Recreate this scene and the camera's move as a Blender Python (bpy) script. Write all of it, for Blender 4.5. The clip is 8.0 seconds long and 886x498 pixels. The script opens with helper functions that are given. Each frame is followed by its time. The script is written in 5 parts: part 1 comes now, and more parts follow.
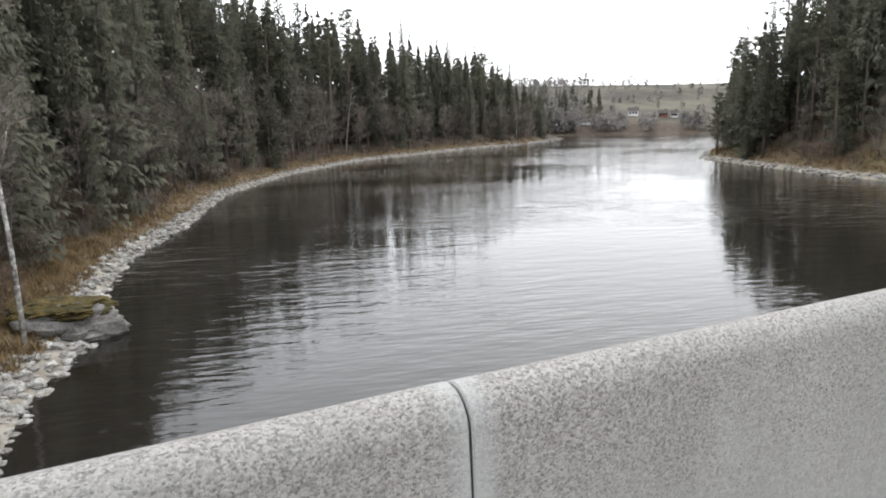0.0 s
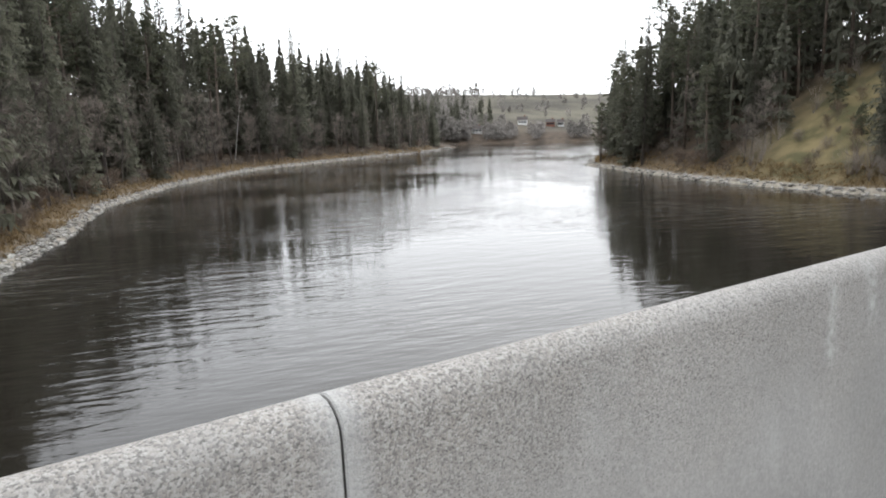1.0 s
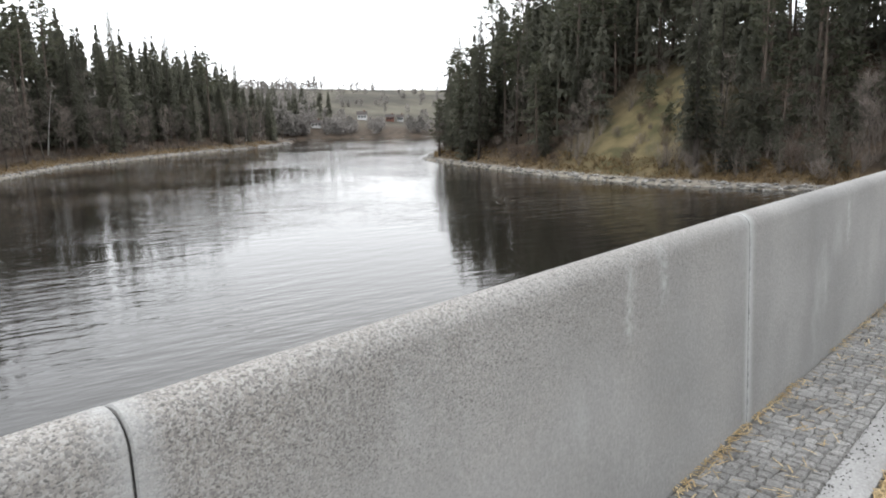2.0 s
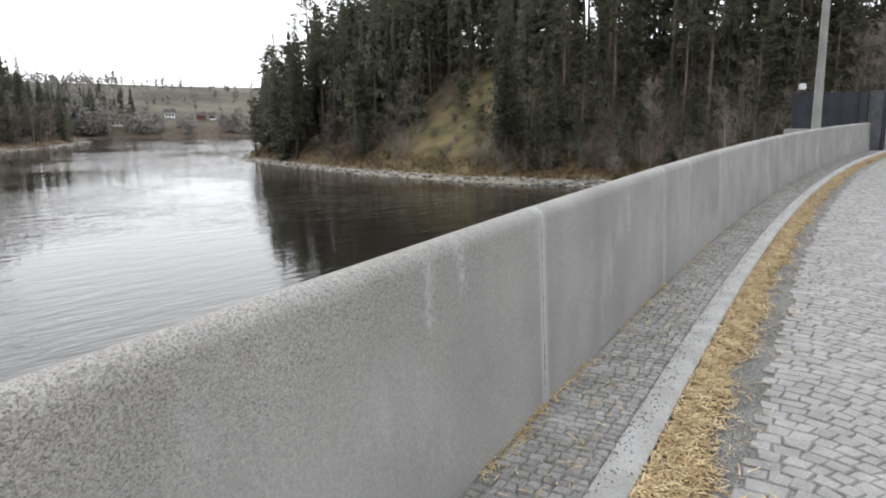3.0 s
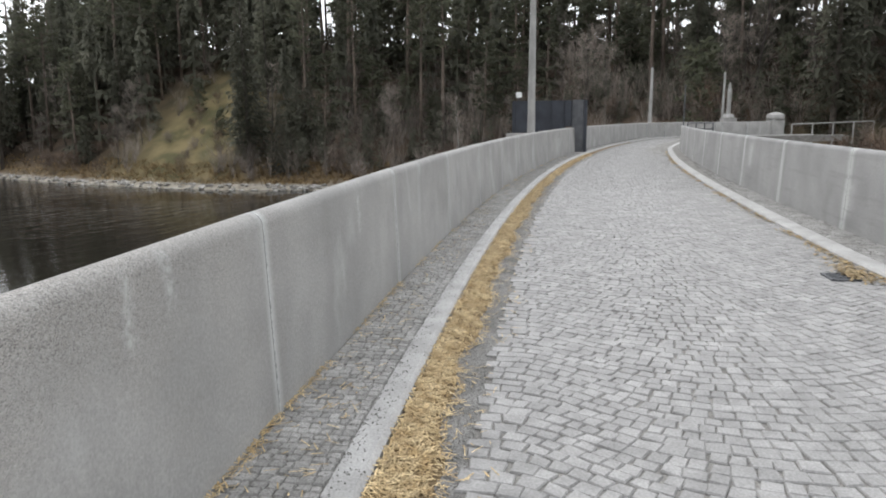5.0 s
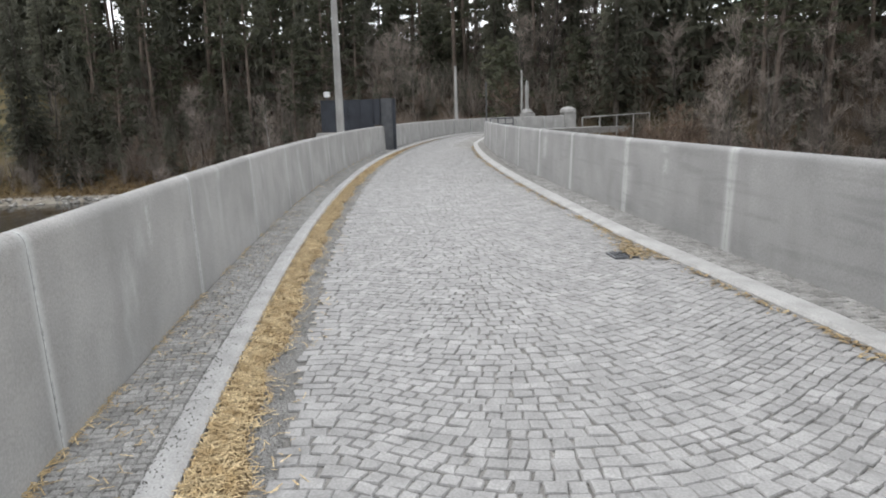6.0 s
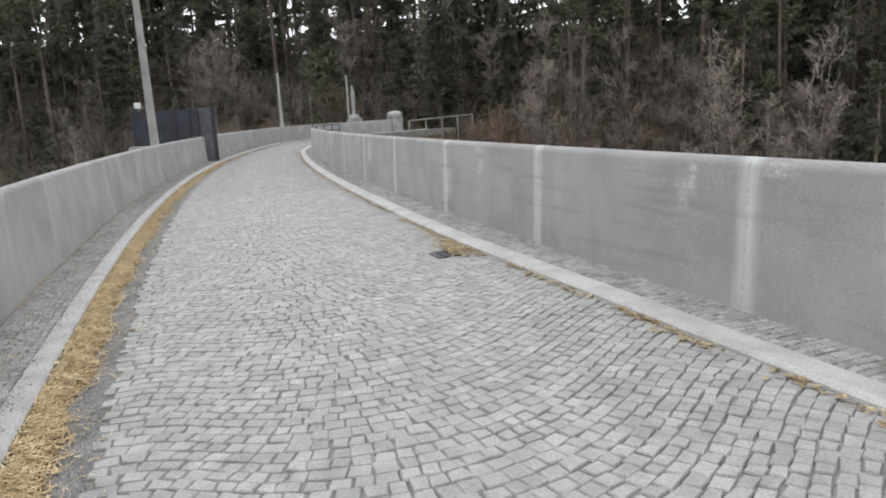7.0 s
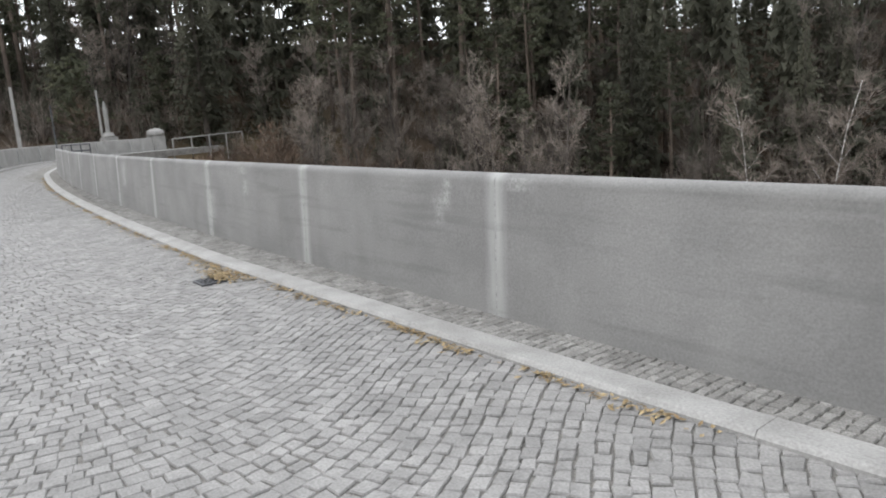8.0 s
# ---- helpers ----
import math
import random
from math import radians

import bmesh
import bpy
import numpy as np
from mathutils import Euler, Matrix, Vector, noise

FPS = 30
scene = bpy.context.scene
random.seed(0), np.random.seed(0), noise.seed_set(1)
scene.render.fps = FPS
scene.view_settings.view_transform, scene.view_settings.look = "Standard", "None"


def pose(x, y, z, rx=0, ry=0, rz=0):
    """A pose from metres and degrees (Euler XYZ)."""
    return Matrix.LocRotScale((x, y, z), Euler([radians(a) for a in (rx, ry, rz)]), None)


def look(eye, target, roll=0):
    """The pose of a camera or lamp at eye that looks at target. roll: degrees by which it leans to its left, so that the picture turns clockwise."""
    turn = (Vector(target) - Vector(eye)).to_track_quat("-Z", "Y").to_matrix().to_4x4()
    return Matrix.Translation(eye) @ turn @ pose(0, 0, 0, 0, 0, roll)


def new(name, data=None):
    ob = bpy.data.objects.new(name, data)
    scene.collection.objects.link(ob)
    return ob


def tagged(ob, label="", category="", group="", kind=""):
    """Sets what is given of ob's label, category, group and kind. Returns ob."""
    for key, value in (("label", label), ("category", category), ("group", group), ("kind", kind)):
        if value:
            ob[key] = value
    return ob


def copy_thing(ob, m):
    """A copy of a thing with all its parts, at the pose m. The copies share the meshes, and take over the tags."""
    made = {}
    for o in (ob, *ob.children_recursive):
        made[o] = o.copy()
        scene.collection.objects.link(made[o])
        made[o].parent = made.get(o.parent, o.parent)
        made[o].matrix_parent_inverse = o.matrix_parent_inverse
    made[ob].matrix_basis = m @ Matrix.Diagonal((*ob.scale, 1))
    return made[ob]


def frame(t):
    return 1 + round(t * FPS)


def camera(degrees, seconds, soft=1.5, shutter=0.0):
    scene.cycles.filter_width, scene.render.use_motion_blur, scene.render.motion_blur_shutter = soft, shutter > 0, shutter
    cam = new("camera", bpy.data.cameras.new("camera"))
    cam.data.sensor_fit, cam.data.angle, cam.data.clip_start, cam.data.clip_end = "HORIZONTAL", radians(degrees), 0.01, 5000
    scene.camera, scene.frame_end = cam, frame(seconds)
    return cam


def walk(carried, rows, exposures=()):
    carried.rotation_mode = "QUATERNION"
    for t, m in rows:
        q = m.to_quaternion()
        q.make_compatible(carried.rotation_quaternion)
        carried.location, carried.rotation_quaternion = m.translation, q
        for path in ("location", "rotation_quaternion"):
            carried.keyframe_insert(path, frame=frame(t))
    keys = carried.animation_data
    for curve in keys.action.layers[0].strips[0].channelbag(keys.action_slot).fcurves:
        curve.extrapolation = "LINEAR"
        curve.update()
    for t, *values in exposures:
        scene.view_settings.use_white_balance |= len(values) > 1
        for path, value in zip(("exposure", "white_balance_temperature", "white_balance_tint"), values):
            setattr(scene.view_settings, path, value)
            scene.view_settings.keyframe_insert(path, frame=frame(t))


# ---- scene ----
cam = camera(64.0, 8.0, soft=1.9)
PATH = [
    (0, (-1.757, 0.037, 1.784), (-0.908, 1.813, 1.427), -1.6),
    (0.5, (-1.744, 0.007, 1.79), (-0.784, 1.727, 1.444), -1.6),
    (1, (-1.723, -0.026, 1.796), (-0.62, 1.607, 1.455), -1.6),
    (1.5, (-1.681, -0.043, 1.789), (-0.421, 1.469, 1.435), -1.6),
    (2, (-1.647, -0.075, 1.788), (-0.214, 1.271, 1.423), -1.1),
    (3.5, (-1.561, -0.187, 1.778), (0.255, 0.565, 1.406), -0.7),
    (4, (-1.532, -0.216, 1.776), (0.345, 0.37, 1.409), -0.8),
    (5.5, (-1.484, -0.334, 1.759), (0.48, -0.256, 1.391), -0.6),
    (6, (-1.482, -0.412, 1.764), (0.472, -0.617, 1.388), -1.6),
    (6.5, (-1.495, -0.49, 1.766), (0.422, -0.913, 1.384), -2.3),
    (7, (-1.536, -0.573, 1.773), (0.319, -1.218, 1.391), -3.4),
    (7.5, (-1.568, -0.641, 1.784), (0.149, -1.593, 1.401), -3.1),
    (8, (-1.597, -0.697, 1.806), (-0.029, -1.88, 1.429), -3.7),
]
walk(cam, [(t, look(eye, target, roll)) for t, eye, target, roll in PATH],
     exposures=((0, 0.15), (2.0, 0.06), (3.5, -0.1), (5.5, 0.0), (6.5, 0.0), (8, -0.1)))

# ---- world, sun ----
world = bpy.data.worlds.new("overcast")
scene.world = world
world.use_nodes = True
wn, wl = world.node_tree.nodes, world.node_tree.links
wn.clear()
sky = wn.new("ShaderNodeTexSky")
sky.sky_type = "NISHITA"
sky.sun_disc = False
sky.sun_elevation = radians(42)
sky.sun_rotation = radians(43)
sky.air_density, sky.dust_density = 1.0, 6.0
SUN_WAY = Vector((math.cos(radians(47)) * math.cos(radians(42)), math.sin(radians(47)) * math.cos(radians(42)), math.sin(radians(42))))
# cloud cover, brighter round the hidden sun
wco = wn.new("ShaderNodeTexCoord")
dot = wn.new("ShaderNodeVectorMath")
dot.operation = "DOT_PRODUCT"
dot.inputs[1].default_value = SUN_WAY
wl.new(wco.outputs["Generated"], dot.inputs[0])
glow = wn.new("ShaderNodeMapRange")
glow.interpolation_type = "SMOOTHSTEP"
glow.inputs[1].default_value, glow.inputs[2].default_value = 0.1, 1.0
glow.inputs[3].default_value, glow.inputs[4].default_value = 12.3, 14.4
wl.new(dot.outputs["Value"], glow.inputs[0])
veil = wn.new("ShaderNodeVectorMath")
veil.operation = "SCALE"
veil.inputs[0].default_value = (0.965, 1.0, 1.05)
wl.new(glow.outputs[0], veil.inputs["Scale"])
cloud = wn.new("ShaderNodeMix")
cloud.data_type = "RGBA"
cloud.inputs[0].default_value = 0.92
wl.new(veil.outputs[0], cloud.inputs[7])
back = wn.new("ShaderNodeBackground")
back.inputs[1].default_value = 0.15
wout = wn.new("ShaderNodeOutputWorld")
wl.new(sky.outputs[0], cloud.inputs[6])
wl.new(cloud.outputs[2], back.inputs[0])
wl.new(back.outputs[0], wout.inputs[0])

sun = new("sun", bpy.data.lights.new("sun", "SUN"))
sun.data.energy, sun.data.angle, sun.data.color = 0.6, radians(30), (1.0, 0.97, 0.93)
sun.matrix_world = look(SUN_WAY * 60, (0, 0, 0))


# ---- materials ----
def mat(name, c1, c2, scale=2.0, rough=0.85, bump=0.3, bscale=30.0, dist=0.01, rnd=0.0, world_space=True, spec=0.3, fine=0.35):
    """A rough natural surface: two colours in broad patches, fine grain and relief."""
    m = bpy.data.materials.new(name)
    m.use_nodes = True
    n, l = m.node_tree.nodes, m.node_tree.links
    b = n["Principled BSDF"]
    b.inputs["Roughness"].default_value = rough
    b.inputs["Specular IOR Level"].default_value = spec
    if world_space:
        co = n.new("ShaderNodeNewGeometry").outputs["Position"]
    else:
        co = n.new("ShaderNodeTexCoord").outputs["Object"]
    n1 = n.new("ShaderNodeTexNoise")
    n1.inputs["Scale"].default_value = scale
    n1.inputs["Detail"].default_value = 5
    l.new(co, n1.inputs["Vector"])
    ramp = n.new("ShaderNodeValToRGB")
    ramp.color_ramp.elements[0].position, ramp.color_ramp.elements[1].position = 0.35, 0.65
    ramp.color_ramp.elements[0].color, ramp.color_ramp.elements[1].color = (*c1, 1), (*c2, 1)
    l.new(n1.outputs["Fac"], ramp.inputs[0])
    n2 = n.new("ShaderNodeTexNoise")
    n2.inputs["Scale"].default_value = bscale
    n2.inputs["Detail"].default_value = 4
    l.new(co, n2.inputs["Vector"])
    grain = n.new("ShaderNodeMapRange")
    grain.inputs[1].default_value, grain.inputs[2].default_value = 0.3, 0.7
    grain.inputs[3].default_value, grain.inputs[4].default_value = 1 - fine, 1 + fine
    l.new(n2.outputs["Fac"], grain.inputs[0])
    mul = n.new("ShaderNodeVectorMath")
    mul.operation = "MULTIPLY"
    l.new(ramp.outputs[0], mul.inputs[0])
    l.new(grain.outputs[0], mul.inputs[1])
    col = mul.outputs[0]
    if rnd:
        hsv = n.new("ShaderNodeHueSaturation")
        info = n.new("ShaderNodeObjectInfo")
        mr = n.new("ShaderNodeMapRange")
        mr.inputs[3].default_value, mr.inputs[4].default_value = 1 - rnd, 1 + rnd
        l.new(info.outputs["Random"], mr.inputs[0])
        l.new(mr.outputs[0], hsv.inputs["Value"])
        l.new(col, hsv.inputs["Color"])
        col = hsv.outputs[0]
    l.new(col, b.inputs["Base Color"])
    if bump:
        bu = n.new("ShaderNodeBump")
        bu.inputs["Strength"].default_value, bu.inputs["Distance"].default_value = bump, dist
        l.new(n2.outputs["Fac"], bu.inputs["Height"])
        l.new(bu.outputs[0], b.inputs["Normal"])
    return m


def island(m, amount):
    """Vary a material from piece to piece of one joined mesh."""
    n, l = m.node_tree.nodes, m.node_tree.links
    b = n["Principled BSDF"]
    src = b.inputs["Base Color"].links[0].from_socket
    hsv = n.new("ShaderNodeHueSaturation")
    mr = n.new("ShaderNodeMapRange")
    mr.inputs[3].default_value, mr.inputs[4].default_value = 1 - amount, 1 + amount
    l.new(n.new("ShaderNodeNewGeometry").outputs["Random Per Island"], mr.inputs[0])
    l.new(mr.outputs[0], hsv.inputs["Value"])
    l.new(src, hsv.inputs["Color"])
    l.new(hsv.outputs[0], b.inputs["Base Color"])
    return m


def concrete_panel(name="parapet_concrete", pebbles=1.0, boards=0.0, blots=1.0, seam=13.0, stains=(), tone=((0.262, 0.257, 0.247), (0.338, 0.331, 0.318))):
    """Washed concrete: pebbles showing at the crest, smoother below, lime run-off at the joints, in the panel's own axes."""
    m = mat(name, tone[0], tone[1], 1.3, 0.9, 0.0, 60, fine=0.12, spec=0.25)
    n, l = m.node_tree.nodes, m.node_tree.links
    b = n["Principled BSDF"]
    src = b.inputs["Base Color"].links[0].from_socket
    geo = n.new("ShaderNodeNewGeometry")
    obj = n.new("ShaderNodeTexCoord")
    sep = n.new("ShaderNodeSeparateXYZ")
    l.new(obj.outputs["Object"], sep.inputs[0])

    def math_node(op, a, c=None, clamp=False):
        k = n.new("ShaderNodeMath")
        k.operation, k.use_clamp = op, clamp
        for i, v in enumerate((a, c)):
            if v is None:
                continue
            if isinstance(v, (int, float)):
                k.inputs[i].default_value = v
            else:
                l.new(v, k.inputs[i])
        return k.outputs[0]

    def noise_node(scale, detail=3, stretch=None, rough=0.5):
        k = n.new("ShaderNodeTexNoise")
        k.inputs["Scale"].default_value, k.inputs["Detail"].default_value, k.inputs["Roughness"].default_value = scale, detail, rough
        if stretch:
            mp = n.new("ShaderNodeMapping")
            mp.inputs["Scale"].default_value = stretch
            l.new(geo.outputs["Position"], mp.inputs[0])
            l.new(mp.outputs[0], k.inputs["Vector"])
        else:
            l.new(geo.outputs["Position"], k.inputs["Vector"])
        return k.outputs["Fac"]

    def mix(fac, a, colour, blend="MIX"):
        k = n.new("ShaderNodeMix")
        k.data_type, k.blend_type = "RGBA", blend
        l.new(fac, k.inputs[0])
        l.new(a, k.inputs[6])
        if isinstance(colour, tuple):
            k.inputs[7].default_value = (*colour, 1)
        else:
            l.new(colour, k.inputs[7])
        return k.outputs[2]

    # pebbles of the aggregate
    vor = n.new("ShaderNodeTexVoronoi")
    vor.inputs["Scale"].default_value = 170
    vor.inputs["Randomness"].default_value = 1.0
    l.new(geo.outputs["Position"], vor.inputs["Vector"])
    ramp = n.new("ShaderNodeValToRGB")
    els = ramp.color_ramp.elements
    els[0].position, els[0].color = 0.0, (0.15, 0.141, 0.13, 1)
    els[1].position, els[1].color = 1.0, (0.45, 0.433, 0.405, 1)
    for p, c in ((0.25, (0.24, 0.226, 0.21, 1)), (0.5, (0.33, 0.302, 0.265, 1)), (0.75, (0.40, 0.378, 0.352, 1))):
        e = els.new(p)
        e.color = c
    sepc = n.new("ShaderNodeSeparateColor")
    l.new(vor.outputs["Color"], sepc.inputs[0])
    l.new(sepc.outputs[0], ramp.inputs[0])
    # how bare the pebbles lie: near the crest, in patches lower down
    high = n.new("ShaderNodeMapRange")
    high.inputs[1].default_value, high.inputs[2].default_value = 0.62, 1.08
    l.new(sep.outputs["Z"], high.inputs[0])
    bare = math_node("ADD", math_node("MULTIPLY", high.outputs[0], 0.62), math_node("MULTIPLY", math_node("SUBTRACT", noise_node(2.1, 5), 0.46), 1.2), True)
    # the washed face wears smoother further along the wall
    sepw = n.new("ShaderNodeSeparateXYZ")
    l.new(geo.outputs["Position"], sepw.inputs[0])
    along = n.new("ShaderNodeMapRange")
    along.inputs[1].default_value, along.inputs[2].default_value = 0.0, 2.8
    along.inputs[3].default_value, along.inputs[4].default_value = 1.0, 0.18
    l.new(sepw.outputs["X"], along.inputs[0])
    bare = math_node("MULTIPLY", math_node("MULTIPLY", bare, along.outputs[0]), pebbles)
    col = mix(bare, src, ramp.outputs[0])
    # dark pits
    pit_dark = math_node("MULTIPLY", math_node("SUBTRACT", noise_node(1.0, 2, (125, 125, 190)), 0.58), 16.0, True)
    pit2 = math_node("MULTIPLY", math_node("MULTIPLY", pit_dark, math_node("MULTIPLY", along.outputs[0], math_node("ADD", high.outputs[0], 0.3), True)), 0.1 + 0.65 * pebbles)
    col = mix(pit2, col, (0.10, 0.095, 0.09))
    # grey water marks running down from the crest
    run = math_node("MULTIPLY", math_node("SUBTRACT", noise_node(1.0, 4, (2.6, 2.6, 0.35)), 0.5), 2.2, True)
    col = mix(math_node("MULTIPLY", run, 0.5), col, (0.185, 0.182, 0.175))
    # lime run-off beside the joints and in single stains
    edge = math_node("SUBTRACT", 1.655, math_node("ABSOLUTE", sep.outputs["X"]))
    line = math_node("SUBTRACT", 1.0, math_node("MULTIPLY", edge, seam), True)
    rag = math_node("MULTIPLY", noise_node(1.0, 4, (14, 14, 1.2)), 1.5)
    lime = math_node("MULTIPLY", math_node("MULTIPLY", line, rag), 0.95, True)
    col = mix(lime, col, (0.45, 0.45, 0.44))
    blot = math_node("MULTIPLY", math_node("SUBTRACT", noise_node(1.0, 5, (1.7, 1.7, 0.8)), 0.585), 9.0, True)
    blot = math_node("MULTIPLY", blot, math_node("MULTIPLY", noise_node(9, 3), blots))
    col = mix(blot, col, (0.43, 0.43, 0.418))
    # single lime runs at their own places
    for x0, z0, w, hgt in stains:
        wob = math_node("MULTIPLY", math_node("SUBTRACT", noise_node(7, 3), 0.5), 0.12)
        dx = math_node("ABSOLUTE", math_node("ADD", math_node("SUBTRACT", sepw.outputs["X"], x0), wob))
        dz = math_node("ABSOLUTE", math_node("SUBTRACT", sepw.outputs["Z"], z0))
        fx = math_node("MULTIPLY", math_node("SUBTRACT", w, dx), 1.0 / w, True)
        fz = math_node("MULTIPLY", math_node("SUBTRACT", hgt, dz), 2.5 / hgt, True)
        run1 = math_node("MULTIPLY", math_node("MULTIPLY", fx, fz), math_node("MULTIPLY", math_node("SUBTRACT", noise_node(30, 4), 0.28), 2.0), True)
        col = mix(run1, col, (0.47, 0.47, 0.458))
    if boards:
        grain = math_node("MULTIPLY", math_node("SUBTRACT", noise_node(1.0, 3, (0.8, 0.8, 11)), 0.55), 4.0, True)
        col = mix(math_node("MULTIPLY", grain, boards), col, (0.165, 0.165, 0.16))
    l.new(col, b.inputs["Base Color"])
    bu = n.new("ShaderNodeBump")
    bu.inputs["Strength"].default_value, bu.inputs["Distance"].default_value = 0.55, 0.004
    hgt = math_node("ADD", math_node("MULTIPLY", vor.outputs["Distance"], math_node("MULTIPLY", bare, -1.2)), math_node("MULTIPLY", noise_node(45, 4), 0.9))
    l.new(hgt, bu.inputs["Height"])
    l.new(bu.outputs[0], b.inputs["Normal"])
    return m


def water_material():
    m = bpy.data.materials.new("lake_water")
    m.use_nodes = True
    n, l = m.node_tree.nodes, m.node_tree.links
    b = n["Principled BSDF"]
    b.inputs["Base Color"].default_value = (0.017, 0.015, 0.012, 1)
    b.inputs["Roughness"].default_value = 0.03
    b.inputs["IOR"].default_value = 1.333
    geo = n.new("ShaderNodeNewGeometry")
    turn = n.new("ShaderNodeMapping")
    turn.inputs["Rotation"].default_value = (0, 0, radians(14))
    l.new(geo.outputs["Position"], turn.inputs[0])
    mp = n.new("ShaderNodeMapping")
    mp.inputs["Scale"].default_value = (0.45, 1.35, 1)
    l.new(turn.outputs[0], mp.inputs[0])
    a = n.new("ShaderNodeTexNoise")
    a.inputs["Scale"].default_value, a.inputs["Detail"].default_value = 1.9, 3
    l.new(mp.outputs[0], a.inputs["Vector"])
    swell = n.new("ShaderNodeTexNoise")
    swell.inputs["Scale"].default_value, swell.inputs["Detail"].default_value = 0.62, 2
    l.new(mp.outputs[0], swell.inputs["Vector"])
    both = n.new("ShaderNodeMath")
    both.operation, both.inputs[1].default_value = "MULTIPLY_ADD", 2.2
    l.new(swell.outputs["Fac"], both.inputs[0])
    l.new(a.outputs["Fac"], both.inputs[2])
    # ruffled and calm stretches
    c = n.new("ShaderNodeTexNoise")
    c.inputs["Scale"].default_value, c.inputs["Detail"].default_value = 0.035, 3
    l.new(geo.outputs["Position"], c.inputs["Vector"])
    mr = n.new("ShaderNodeMapRange")
    mr.inputs[1].default_value, mr.inputs[2].default_value = 0.38, 0.62
    mr.inputs[3].default_value, mr.inputs[4].default_value = 0.08, 0.34
    l.new(c.outputs["Fac"], mr.inputs[0])
    bu = n.new("ShaderNodeBump")
    bu.inputs["Distance"].default_value = 0.14
    l.new(mr.outputs[0], bu.inputs["Strength"])
    l.new(both.outputs[0], bu.inputs["Height"])
    l.new(bu.outputs[0], b.inputs["Normal"])
    return m


def ground_material():
    """Forest litter, dry grass and meadow, each where the sheet's own attributes say."""
    m = mat("ground_litter", (0.045, 0.034, 0.025), (0.095, 0.068, 0.046), 0.35, 0.95, 0.6, 6.0, 0.08, fine=0.4)
    n, l = m.node_tree.nodes, m.node_tree.links
    b = n["Principled BSDF"]
    col = b.inputs["Base Color"].links[0].from_socket
    geo = n.new("ShaderNodeNewGeometry")
    for name, c1, c2, scale in (("dry", (0.075, 0.053, 0.03), (0.165, 0.115, 0.06), 1.3), ("grass", (0.085, 0.078, 0.036), (0.19, 0.15, 0.075), 0.3), ("field", (0.045, 0.04, 0.03), (0.125, 0.114, 0.082), 0.022), ("shore", (0.20, 0.175, 0.14), (0.36, 0.33, 0.28), 0.8)):
        at = n.new("ShaderNodeAttribute")
        at.attribute_name = name
        no = n.new("ShaderNodeTexNoise")
        no.inputs["Scale"].default_value, no.inputs["Detail"].default_value = scale, 8
        l.new(geo.outputs["Position"], no.inputs["Vector"])
        ra = n.new("ShaderNodeValToRGB")
        ra.color_ramp.elements[0].position, ra.color_ramp.elements[1].position = 0.38, 0.62
        ra.color_ramp.elements[0].color, ra.color_ramp.elements[1].color = (*c1, 1), (*c2, 1)
        l.new(no.outputs["Fac"], ra.inputs[0])
        mx = n.new("ShaderNodeMix")
        mx.data_type = "RGBA"
        l.new(at.outputs["Fac"], mx.inputs[0])
        l.new(col, mx.inputs[6])
        l.new(ra.outputs[0], mx.inputs[7])
        col = mx.outputs[2]
    l.new(col, b.inputs["Base Color"])
    return m


M_WALL = concrete_panel(stains=((0.82, 1.06, 0.07, 0.18), (1.12, 1.12, 0.06, 0.14), (4.1, 1.0, 0.06, 0.2)))
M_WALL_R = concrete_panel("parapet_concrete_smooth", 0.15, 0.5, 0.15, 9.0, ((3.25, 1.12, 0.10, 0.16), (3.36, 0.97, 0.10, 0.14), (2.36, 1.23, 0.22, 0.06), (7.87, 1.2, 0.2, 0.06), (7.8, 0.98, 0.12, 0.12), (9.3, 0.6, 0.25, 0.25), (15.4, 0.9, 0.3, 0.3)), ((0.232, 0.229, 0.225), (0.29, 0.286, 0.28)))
M_LIME = mat("limed_joint", (0.31, 0.31, 0.304), (0.40, 0.40, 0.392), 7, 0.9)
M_DAM = mat("dam_concrete", (0.22, 0.215, 0.20), (0.34, 0.33, 0.31), 0.5, 0.9, 0.4, 25, 0.01)
M_JOINT = mat("joint_filler", (0.03, 0.03, 0.03), (0.06, 0.055, 0.05), 8, 0.8)
M_SETT = island(mat("granite_sett", (0.230, 0.224, 0.217), (0.305, 0.297, 0.288), 5.0, 0.72, 0.5, 70, 0.004, fine=0.2, spec=0.4), 0.10)
M_SETT_ONE = mat("granite_sett_single", (0.230, 0.224, 0.217), (0.305, 0.297, 0.288), 5.0, 0.72, 0.5, 70, 0.004, rnd=0.10, fine=0.2, spec=0.4)
M_SMALL = island(mat("mosaic_sett", (0.215, 0.208, 0.196), (0.295, 0.287, 0.273), 4.0, 0.8, 0.5, 80, 0.004, fine=0.3), 0.2)
M_SMALL_ONE = mat("mosaic_sett_single", (0.215, 0.208, 0.196), (0.295, 0.287, 0.273), 4.0, 0.8, 0.5, 80, 0.004, fine=0.3, rnd=0.2)
M_BED = mat("sand_bed", (0.15, 0.143, 0.132), (0.23, 0.22, 0.205), 3.0, 0.95, 0.6, 90, 0.006)
M_GRIT = mat("gutter_grit", (0.165, 0.16, 0.15), (0.25, 0.243, 0.23), 3.0, 0.95, 1.0, 90, 0.015, fine=0.55)
M_KERB = mat("kerb_concrete", (0.31, 0.303, 0.292), (0.40, 0.392, 0.38), 3.5, 0.9, 0.6, 60, 0.005, fine=0.16)
